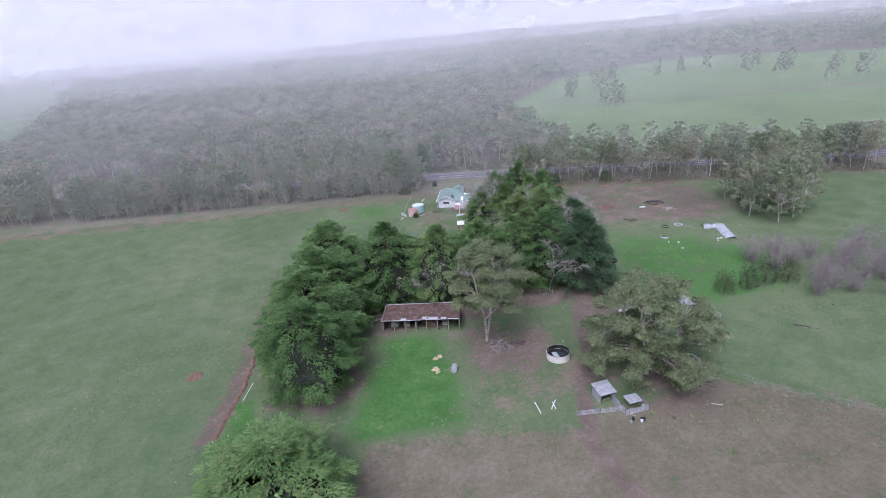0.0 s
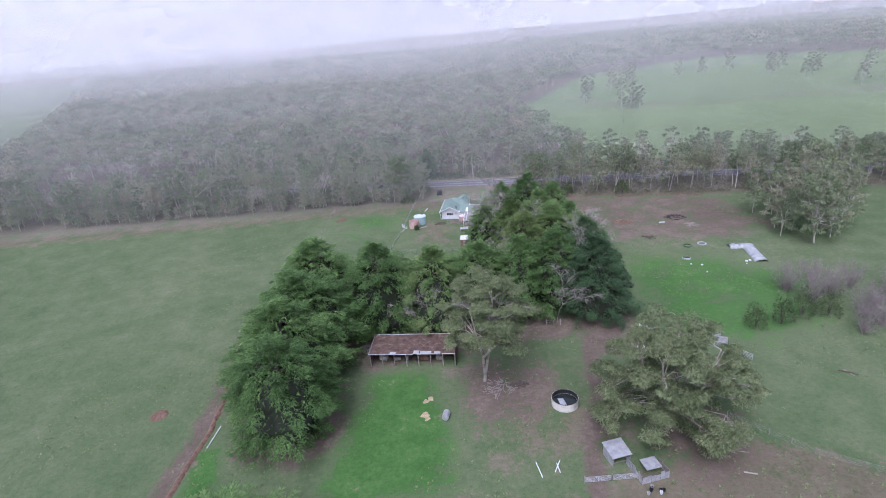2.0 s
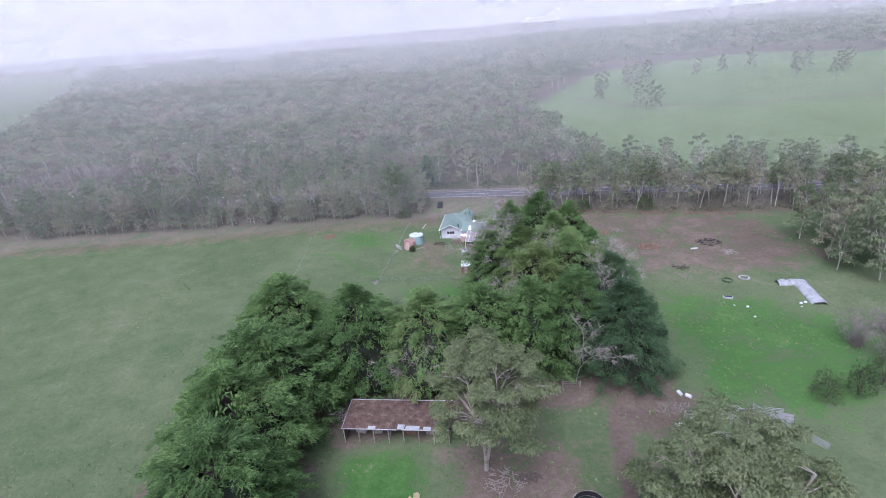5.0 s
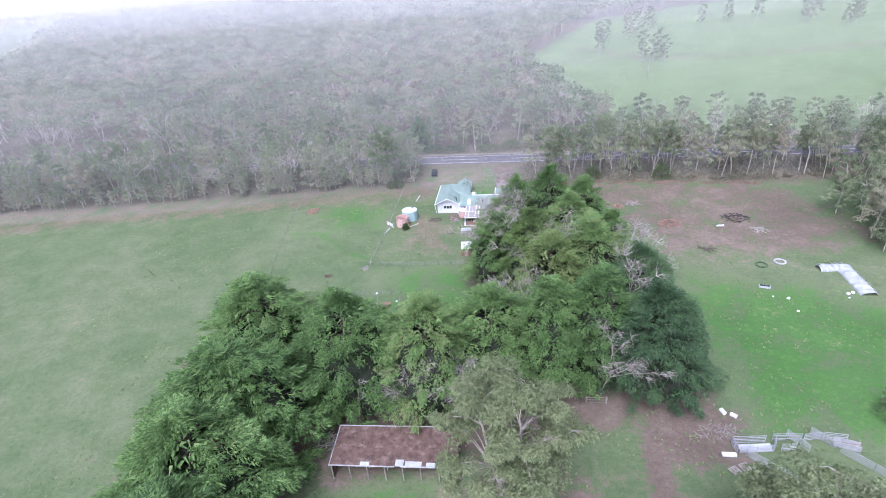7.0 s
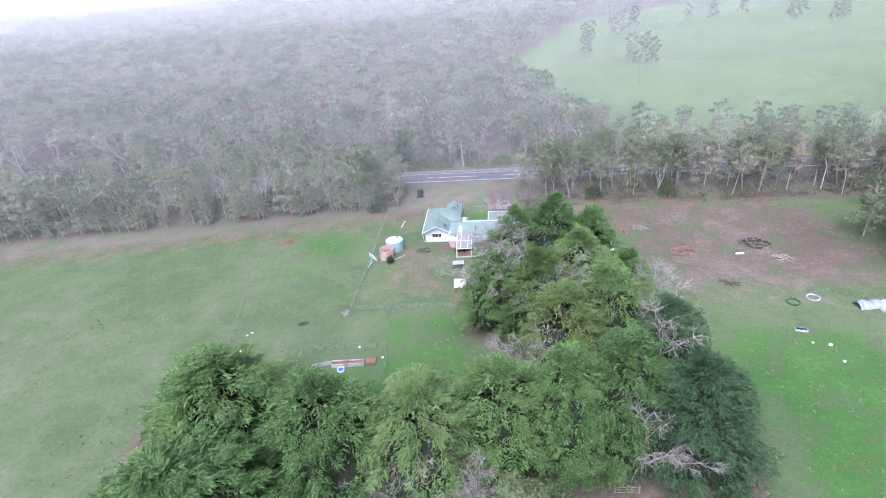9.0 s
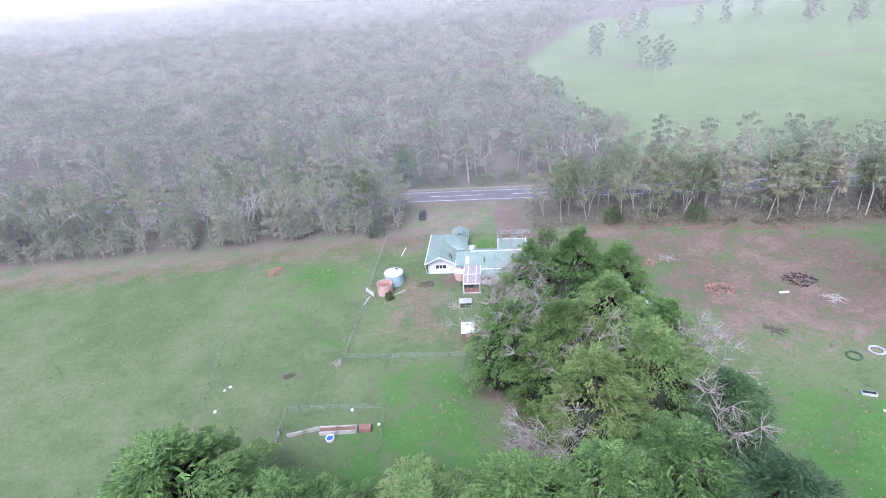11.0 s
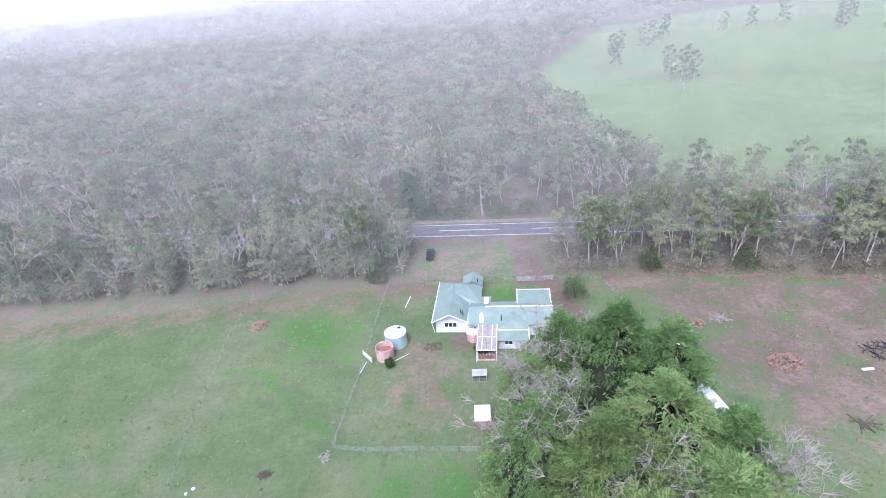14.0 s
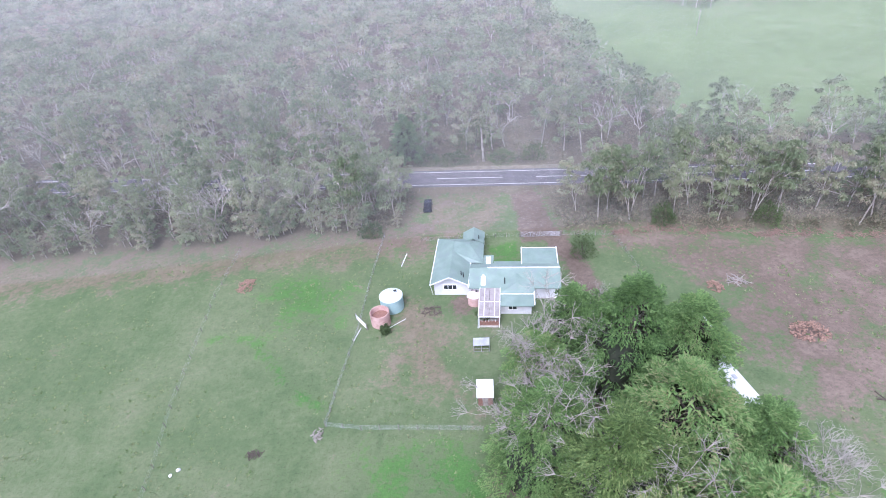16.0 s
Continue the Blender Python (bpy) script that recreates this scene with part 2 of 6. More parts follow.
def mist_mat(name, amount, seed, top, tone):
    m = bpy.data.materials.new(name)
    m.use_nodes = True
    n, l = m.node_tree.nodes, m.node_tree.links
    n.remove(n["Principled BSDF"])
    tc = n.new("ShaderNodeTexCoord").outputs["Object"]
    mp = n.new("ShaderNodeMapping")
    mp.inputs["Location"].default_value = (seed * 37.0, seed * 11.0, 0)
    mp.inputs["Scale"].default_value = (1, 1, 2.2)
    l.new(tc, mp.inputs["Vector"])
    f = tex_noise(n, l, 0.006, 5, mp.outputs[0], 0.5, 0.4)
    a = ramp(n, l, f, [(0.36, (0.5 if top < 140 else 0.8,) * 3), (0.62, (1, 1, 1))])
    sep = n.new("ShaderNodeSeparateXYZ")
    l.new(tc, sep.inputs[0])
    # the haze sheets are more opaque to the west, where the mist lies thicker
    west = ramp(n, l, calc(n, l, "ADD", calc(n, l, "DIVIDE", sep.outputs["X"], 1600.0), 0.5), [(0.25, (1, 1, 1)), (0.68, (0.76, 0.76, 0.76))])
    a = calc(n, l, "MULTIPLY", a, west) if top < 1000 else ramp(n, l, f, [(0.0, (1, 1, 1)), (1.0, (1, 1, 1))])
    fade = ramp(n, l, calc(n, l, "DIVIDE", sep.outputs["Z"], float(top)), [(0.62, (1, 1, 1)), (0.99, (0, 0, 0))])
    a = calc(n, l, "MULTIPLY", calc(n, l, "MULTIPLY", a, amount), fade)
    d = n.new("ShaderNodeBsdfDiffuse")
    t = n.new("ShaderNodeBsdfTranslucent")
    for s in (d, t):
        s.inputs["Color"].default_value = (0.985 * tone, 0.975 * tone, 0.985 * tone, 1)
    half = n.new("ShaderNodeMixShader")
    half.inputs[0].default_value = 0.5
    l.new(d.outputs[0], half.inputs[1])
    l.new(t.outputs[0], half.inputs[2])
    clear = n.new("ShaderNodeBsdfTransparent")
    out = n.new("ShaderNodeMixShader")
    l.new(a, out.inputs[0])
    l.new(clear.outputs[0], out.inputs[1])
    l.new(half.outputs[0], out.inputs[2])
    l.new(out.outputs[0], n["Material Output"].inputs["Surface"])
    return m


# ---- the land ----


def smooth_noise(x, y, scale, seed):
    """A cheap smooth field of about -1 to 1."""
    r = np.random.RandomState(seed)
    v = np.zeros_like(x)
    for k in range(6):
        a, p = r.uniform(0, 6.283), r.uniform(0, 6.283)
        s = scale * r.uniform(0.6, 1.7)
        v += np.sin((x * np.cos(a) + y * np.sin(a)) / s + p)
    return v / 3.0


def inside(x, y, poly, soft=3.0):
    """Near 1 inside a polygon, falling to 0 over soft metres round its edge."""
    px = np.array(poly, float)
    res = np.zeros(x.shape, bool)
    dist = np.full(x.shape, 1e9)
    for (x0, y0), (x1, y1) in zip(px, np.roll(px, -1, 0)):
        cond = (y0 > y) != (y1 > y)
        with np.errstate(divide="ignore", invalid="ignore"):
            res ^= cond & (x < (x1 - x0) * (y - y0) / (y1 - y0 + 1e-12) + x0)
        dist = np.minimum(dist, seg_dist(x, y, x0, y0, x1, y1))
    s = np.where(res, dist, -dist)
    return np.clip(0.5 + s / (2 * soft), 0, 1)


def seg_dist(x, y, x0, y0, x1, y1):
    dx, dy = x1 - x0, y1 - y0
    t = np.clip(((x - x0) * dx + (y - y0) * dy) / (dx * dx + dy * dy + 1e-9), 0, 1)
    return np.hypot(x - x0 - t * dx, y - y0 - t * dy)


def along(x, y, line, half, soft=1.5):
    d = np.full(x.shape, 1e9)
    for (x0, y0), (x1, y1) in zip(line[:-1], line[1:]):
        d = np.minimum(d, seg_dist(x, y, x0, y0, x1, y1))
    return np.clip(0.5 + (half - d) / (2 * soft), 0, 1)


def round_patch(x, y, cx, cy, r, soft=3.0):
    return np.clip(0.5 + (r - np.hypot(x - cx, y - cy)) / (2 * soft), 0, 1)


ROAD_SLOPE = -0.172


def road_y(x):
    return 230.5 + ROAD_SLOPE * x


# bounds of the woods, seen from above
FIELD_R = [(64, 246), (60, 412), (158, 600), (330, 680), (470, 560), (900, 520), (1500, 300), (1500, -40), (240, 194), (165, 217), (118, 229), (84, 237)]
FIELD_L = [(-285, 375), (-400, 615), (-780, 1370), (-2600, 2600), (-2600, 360)]
WOODS = [(-1500, 262), (-177, 214), (-95, 212), (-32, 209.5), (-5, 208), (-4, 221), (27, 219), (28, 203), (50, 199), (85, 191), (100, 187), (139, 182), (165, 176), (400, 110), (3900, -600), (3900, 3900), (-3900, 3900), (-3900, 600)]


def in_woods(x, y, soft=2.0):
    w = inside(x, y, WOODS, soft)
    w = np.minimum(w, 1 - inside(x, y, FIELD_R, soft))
    return np.minimum(w, 1 - inside(x, y, FIELD_L, soft))


CYPRESS = [(-28.5, 52, 15.5, 11.5), (-29.5, 85.5, 17.5, 10), (-31, 96, 19, 10.5), (-30, 107.5, 19.5, 11.2), (-30, 123.5, 19.5, 10.6),
           (-15, 116.5, 20.5, 8.8), (-3, 115.5, 19, 8.4), (7, 117.5, 18.5, 8), (16, 118, 18.5, 7.5), (24, 119, 19, 7.5),
           (31.5, 113.5, 19, 8.6), (33, 126, 18.5, 8), (19, 131, 19.5, 8), (27, 134, 20.5, 8), (18, 142, 19.5, 7.5),
           (26, 146, 20, 8), (33, 143, 17, 6.5), (11.8, 149.5, 15.5, 6.6), (25, 160, 20.5, 7.3), (32, 158.5, 18, 6.2), (18.5, 163, 18, 6.0), (13.2, 158.5, 14.5, 5.8)]


def height(x, y):
    far = np.clip((np.hypot(x, y - 150) - 250) / 500, 0, 1)
    h = 0.10 * smooth_noise(x, y, 14, 3) + 3.0 * far * smooth_noise(x, y, 170, 8)
    flat = np.clip((np.abs(y - road_y(x)) - 6) / 6, 0, 1)
    return h * np.where(far > 0.2, 1, flat) * np.clip(np.hypot(x - 9, y - 189) / 30 - 0.4, 0, 1)


def axis(lo, a, b, hi, step, n):
    g = np.geomspace(1, 60, n)
    g = (g - 1) / (g[-1] - 1)
    return np.concatenate([(a - (a - lo) * g[::-1])[:-1], np.arange(a, b, step), b + (hi - b) * g])


gx, gy = axis(-4000, -110, 130, 4000, 1.0, 46), axis(-900, 35, 245, 4200, 1.0, 52)
GX, GY = np.meshgrid(gx, gy)
X, Y = GX.ravel(), GY.ravel()
nx, ny = len(gx), len(gy)
idx = np.arange(nx * ny).reshape(ny, nx)
quads = np.stack([idx[:-1, :-1], idx[:-1, 1:], idx[1:, 1:], idx[1:, :-1]], -1).reshape(-1, 4)
ground_me = mesh_np("ground", np.stack([X, Y, height(X, Y)], -1), quads)

wood_v = in_woods(X, Y, 3.0)
edge_v = in_woods(X, Y, 9.0)
soil_v = along(X, Y, [(-46.2, 71), (-45.6, 77.6), (-44.8, 86), (-45.8, 102), (-47.2, 120), (-46, 132)], 1.5, 1.8)
soil_v = np.maximum(soil_v, inside(X, Y, [(47, 152), (56, 149), (84, 146), (99, 156), (96, 184), (86, 192), (33, 203), (33, 194), (46, 178)], 8) * 0.68)
soil_v = np.maximum(soil_v, along(X, Y, [(20, 50), (17.2, 62), (19.6, 74.5), (24.0, 86), (26.5, 100), (30, 108)], 1.5, 1.5))
soil_v = np.maximum(soil_v, inside(X, Y, [(18.2, 199), (26.5, 199), (24.6, 226), (19.4, 226)], 1.2))
soil_v = np.maximum(soil_v, along(X, Y, [(25, 200), (27, 190), (27, 182)], 2.2, 1.5))
soil_v = np.maximum(soil_v, inside(X, Y, [(26, 100), (37, 97), (42, 107), (28, 114)], 3))
soil_v = np.maximum(soil_v, 0.80 * round_patch(X, Y, 9, 90, 10, 6))
soil_v = np.maximum(soil_v, 0.75 * round_patch(X, Y, 36, 73, 9, 5))
soil_v = np.maximum(soil_v, 0.70 * round_patch(X, Y, 5, 182, 3.5, 2))
soil_v = np.maximum(soil_v, np.clip(edge_v * 1.1, 0, 0.8))
soil_v = np.maximum(soil_v, 0.62 * round_patch(X, Y, -4, 206, 8, 4))
for cx, cy, ch, cr in CYPRESS:
    soil_v = np.maximum(soil_v, 0.9 * round_patch(X, Y, cx, cy, cr * 0.95, 2.5))
soil_v = np.maximum(soil_v, 0.8 * inside(X, Y, [(-18, 99), (40, 108), (42, 150), (22, 160), (10, 150), (8, 125), (-20, 122)], 3))
dry_v = inside(X, Y, [(-18, 67), (-1, 67), (18, 66), (24, 69), (44, 75), (66, 62), (110, 20), (-30, 20)], 3) * 0.85
dry_v = np.maximum(dry_v, 0.7 * inside(X, Y, [(-9, 184), (-2, 186), (5, 176), (4, 160), (-8, 166)], 6))
dry_v = np.maximum(dry_v, 0.6 * inside(X, Y, [(-2, 203), (17, 203), (18, 222), (-2, 224)], 3))
dry_v = np.maximum(dry_v, np.clip(inside(X, Y, [(-177, 198), (-95, 199), (-10, 198), (-4, 210), (-95, 214), (-177, 216)], 7), 0, 0.62))
dry_v = np.maximum(dry_v, 0.6 * along(X, Y, [(108, 440), (134, 385), (190, 372), (280, 372), (420, 340)], 9, 12))
dry_v = np.maximum(dry_v, 0.55 * inside(X, Y, [(2, 70), (30, 72), (30, 100), (-2, 100)], 6))
lush_v = 0.95 * inside(X, Y, [(-21, 67), (-2, 69), (-2, 80), (-5, 98), (-16, 98), (-20, 80)], 4)
lush_v = np.maximum(lush_v, 0.9 * inside(X, Y, [(-42, 66), (-36, 66), (-40, 82), (-44, 82)], 2))
lush_v = np.maximum(lush_v, 0.64 * inside(X, Y, [(41, 104), (58, 96), (78, 104), (84, 124), (72, 138), (48, 146), (44, 125)], 7))
lush_v = np.maximum(lush_v, 0.55 * inside(X, Y, [(-26, 130), (10, 128), (8, 154), (-10, 157), (-14, 146)], 5))
lush_v = np.maximum(lush_v, 0.7 * along(X, Y, [(-38, 180), (-31, 178.5), (-26, 173), (-23, 168), (-17, 163)], 1.0, 2.2))
lush_v = np.maximum(lush_v, 0.6 * inside(X, Y, [(-34, 198), (-22, 200), (-14, 190), (-18, 176), (-32, 184)], 6))
lush_v = np.maximum(lush_v, 0.55 * inside(X, Y, [(11, 188), (18, 189), (18, 200), (11, 199)], 1.5))
meadow_v = inside(X, Y, FIELD_R, 10)
for nm, v in (("soil", soil_v), ("dry", dry_v), ("lush", lush_v), ("wood", wood_v), ("meadow", meadow_v)):
    a = ground_me.attributes.new(nm, "FLOAT", "POINT")
    a.data.foreach_set("value", np.asarray(v, np.float32))
ground_me.shade_smooth()
ground = part("ground", ground_me, M_GROUND, None)
tagged(ground, "green paddock grass with bare brown earth and tracks", "ground", kind="structure")

# mist: translucent sheets stand in for the haze over the woods, thicker with distance
scene.cycles.transparent_max_bounces = 32
# the tall sheet at 4150 m is an added backdrop for the white sky
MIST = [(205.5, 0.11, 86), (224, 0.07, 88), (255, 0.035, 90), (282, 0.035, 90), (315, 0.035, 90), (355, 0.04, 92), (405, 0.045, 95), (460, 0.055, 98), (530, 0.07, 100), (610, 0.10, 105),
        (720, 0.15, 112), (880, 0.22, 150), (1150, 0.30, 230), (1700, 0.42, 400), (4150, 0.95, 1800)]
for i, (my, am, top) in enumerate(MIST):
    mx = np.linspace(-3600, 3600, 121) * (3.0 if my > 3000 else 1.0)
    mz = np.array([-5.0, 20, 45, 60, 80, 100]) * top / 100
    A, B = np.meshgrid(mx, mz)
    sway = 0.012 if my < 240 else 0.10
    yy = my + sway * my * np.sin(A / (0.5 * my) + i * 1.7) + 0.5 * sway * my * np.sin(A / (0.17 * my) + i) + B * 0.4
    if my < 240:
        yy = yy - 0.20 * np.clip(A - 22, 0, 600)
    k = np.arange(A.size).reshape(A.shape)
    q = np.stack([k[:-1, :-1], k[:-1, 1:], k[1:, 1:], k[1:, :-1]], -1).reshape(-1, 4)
    # farther sheets are whiter: the haze's brightness is put into their colour
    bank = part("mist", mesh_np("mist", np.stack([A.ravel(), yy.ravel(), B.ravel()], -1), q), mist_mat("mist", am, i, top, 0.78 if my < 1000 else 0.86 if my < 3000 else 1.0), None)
    tagged(bank, "pale translucent sheet standing in for mist and far haze", "mist", "mist banks", "stuff")



# ---- trees ----
def unit(v):
    return v / (np.linalg.norm(v, axis=-1, keepdims=True) + 1e-9)


def blades(P, D, N, L, W):
    """One pointed leaf or spray a row: base P, direction D, facing N, length L, width W. Gives verts and faces."""
    D = unit(D)
    S = unit(np.cross(D, N))
    L, W = L[:, None], W[:, None]
    v = np.stack([P - S * W, P + S * W, P + D * L - N * L * 0.10], 1).reshape(-1, 3)
    return v, np.arange(len(v)).reshape(-1, 3)


def tube(segs, sides=5):
    """Tapered tubes along (p0, p1, r0, r1) segments."""
    V, F = [], []
    a = np.linspace(0, 2 * np.pi, sides, endpoint=False)
    for p0, p1, r0, r1 in segs:
        p0, p1 = np.array(p0, float), np.array(p1, float)
        d = unit((p1 - p0)[None])[0]
        u = unit(np.cross(d, [0.3, 0.9, 0.2] if abs(d[2]) > 0.8 else [0, 0, 1.0])[None])[0]
        w = np.cross(d, u)
        b = sum(len(x) for x in V)
        ring = np.cos(a)[:, None] * u + np.sin(a)[:, None] * w
        V.append(np.concatenate([p0 + ring * r0, p1 + ring * r1]))
        i = np.arange(sides)
        j = (i + 1) % sides
        F.append(np.stack([b + i, b + j, b + sides + j, b + sides + i], -1))
    return np.concatenate(V), np.concatenate(F)


def join_np(name, parts):
    V, F, b = [], [], 0
    for v, f in parts:
        V.append(v)
        F.append(f + b)
        b += len(v)
    return mesh_np(name, np.concatenate(V), np.concatenate(F))


def cypress_parts(seed, H, R, boughs=56, plates=5, cone=False):
    """Trunk, crown and inner mesh of a cypress: boughs of flat, feathery fans with dark gaps between them."""
    r = np.random.RandomState(seed)
    ph = r.uniform(0, 6.28, 6)

    def radius(u, a):
        if cone:
            prof = np.clip(1.04 - u, 0, 1) ** 0.72 * np.clip(0.78 + 1.8 * u, 0, 1)
        else:
            prof = np.clip(1 - np.maximum(u - 0.12, 0) ** 1.9 / 0.80, 0.0, 1) ** 0.62 * np.clip(0.76 + 2.0 * u, 0, 1)
        lump = 1 + 0.12 * np.sin(2 * a + ph[0]) + 0.10 * np.sin(3 * a + ph[1] + 5 * u) + 0.08 * np.sin(5 * a + ph[2] - 7 * u)
        return R * prof * lump

    segs = [((0, 0, -0.3), (0.1, 0, H * 0.45), 0.55, 0.38), ((0.1, 0, H * 0.45), (0, 0.1, H * 0.93), 0.38, 0.06)]
    P, D, N, L, W = [], [], [], [], []
    rows, per = 9, 15
    for i in range(boughs * plates):
        if i % plates == 0:
            bu = 0.05 + 0.95 * ((i // plates + r.rand()) / boughs) ** 0.85
            ba = (i // plates) * 2.39996 + r.uniform(-0.6, 0.6)
            reach = r.uniform(0.80, 1.10)
            if i // plates >= boughs - 8:
                bu, reach = r.uniform(0.90, 1.02), r.uniform(0.3, 1.0)
            big = r.uniform(0.85, 1.25)
        u = min(1.03, bu + r.uniform(-0.055, 0.035))
        a = ba + r.normal(0, 0.17) / max(0.3, 1.05 - bu)
        rad = float(radius(np.array(min(u, 1.0)), a)) * reach * r.uniform(0.84, 1.05)
        c = np.array([rad * np.cos(a), rad * np.sin(a), u * H * 0.97])
        out = np.array([np.cos(a), np.sin(a), 0.0])
        lift = r.uniform(-0.22, 0.12) + 0.75 * max(0, u - 0.55)
        ax = unit((out + np.array([0, 0, lift]))[None])[0]
        tilt = r.normal(0, 0.22)
        side = unit(np.array([[-np.sin(a), np.cos(a), tilt]]))[0]
        up = np.cross(ax, side)
        if up[2] < 0:
            up = -up
        ln, wd = r.uniform(2.1, 3.3) * big, r.uniform(0.95, 1.45) * big
        if rad > 1.5 and i % 3 == 0:
            segs.append(((0, 0, max(0.8, c[2] - rad * 0.25)), tuple(c - ax * ln * 0.4), 0.10, 0.03))
        # herringbone of side sprigs along the fan's axis
        n = rows * 2 * (per // 2 + 1)
        k = np.arange(n)
        row = k % rows
        sg = np.where((k // rows) % 2 == 0, -1.0, 1.0)
        s = (row + r.uniform(-0.18, 0.18, n)) / (rows - 1)
        t = r.rand(n) ** 0.8
        reach_s = wd * np.sqrt(np.clip(1 - (s - 0.32) ** 2 / 0.52, 0.06, 1)) * (0.8 + 0.35 * np.sin(row * 2.1 + i))
        sd = unit(ax * (0.55 + 0.6 * s)[:, None] + side * (sg * (1.0 - 0.45 * s))[:, None])
        droop = -0.22 * t * t * wd + 0.16 * (1 - t) - 0.18 * s * s
        base = c + ax * ((s - 0.72) * ln)[:, None] + sd * (t * reach_s)[:, None] + up * (droop + r.normal(0, 0.05, n))[:, None]
        P.append(base)
        D.append(sd + ax * 0.25 + r.normal(0, 0.34, (n, 3)) + up * r.uniform(-0.15, 0.30, n)[:, None])
        N.append(unit(up + r.normal(0, 0.28, (n, 3))))
        L.append(r.uniform(0.30, 0.62, n))
        W.append(r.uniform(0.055, 0.105, n))
    n = 1500
    u, a = r.uniform(0.08, 0.95, n), r.uniform(0, 6.283, n)
    q = radius(u, a) * r.uniform(0.5, 0.78, n)
    v = unit(np.stack([np.cos(a), np.sin(a), r.uniform(-0.3, 0.8, n)], -1) + r.normal(0, 0.5, (n, 3)))
    P.append(np.stack([q * np.cos(a), q * np.sin(a), u * H * 0.95], -1))
    D.append(v)
    N.append(unit(np.array([0, 0, 1.0]) + r.normal(0, 0.6, (n, 3))))
    L.append(r.uniform(0.6, 1.2, n))
    W.append(r.uniform(0.12, 0.25, n))
    crown = blades(np.concatenate(P), np.concatenate(D), np.concatenate(N), np.concatenate(L), np.concatenate(W))
    # dark lumpy shell that fills the crown; its colour stands in for inner shade
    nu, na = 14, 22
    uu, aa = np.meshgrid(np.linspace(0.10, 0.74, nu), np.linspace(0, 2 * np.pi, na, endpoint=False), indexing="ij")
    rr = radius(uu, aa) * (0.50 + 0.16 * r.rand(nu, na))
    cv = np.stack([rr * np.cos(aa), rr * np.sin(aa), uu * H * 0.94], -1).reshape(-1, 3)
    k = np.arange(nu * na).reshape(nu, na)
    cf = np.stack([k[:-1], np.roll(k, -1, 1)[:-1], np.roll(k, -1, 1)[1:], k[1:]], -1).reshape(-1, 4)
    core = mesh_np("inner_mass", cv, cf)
    return join_np("trunk", [tube(segs, 5)]), join_np("crown", [crown]), core


def grow(r, H, lean=0.15, forks=4, spread=0.55, first=0.35, r0=0.28, levels=3, rise=0.05):
    """Limb segments and the tips where leaf clumps hang."""
    segs, tips = [], []

    def limb(p, d, ln, rad, lev):
        n = 3 if lev < levels else 2
        for k in range(n):
            d = unit((d + r.normal(0, 0.14, 3) + np.array([0, 0, rise]))[None])[0]
            p1 = p + d * ln / n
            segs.append((p, p1, rad * (1 - 0.25 * k / n), rad * (1 - 0.25 * (k + 1) / n)))
            p = p1
            if lev >= 1 and k >= 1:
                tips.append((p, lev))
        if lev >= levels:
            tips.append((p, lev))
            return
        m = forks if lev == 0 else r.randint(2, 4)
        a0 = r.uniform(0, 6.28)
        for j in range(m):
            a = a0 + j * 6.283 / m + r.uniform(-0.5, 0.5)
            nd = d * r.uniform(0.6, 1.0) + np.array([np.cos(a), np.sin(a), 0]) * spread * r.uniform(0.7, 1.4)
            limb(p, unit(nd[None])[0], ln * r.uniform(0.55, 0.85), rad * 0.6, lev + 1)

    d0 = unit(np.array([[r.uniform(-lean, lean), r.uniform(-lean, lean), 1.0]]))[0]
    limb(np.array([0, 0, -0.2]), d0, H * first, r0, 0)
    top = max(s[1][2] for s in segs)
    k = H / (top + 0.08 * H)
    segs = [(a * k, b * k, ra, rb) for a, b, ra, rb in segs]
    return segs, [(p * k, lev) for p, lev in tips]


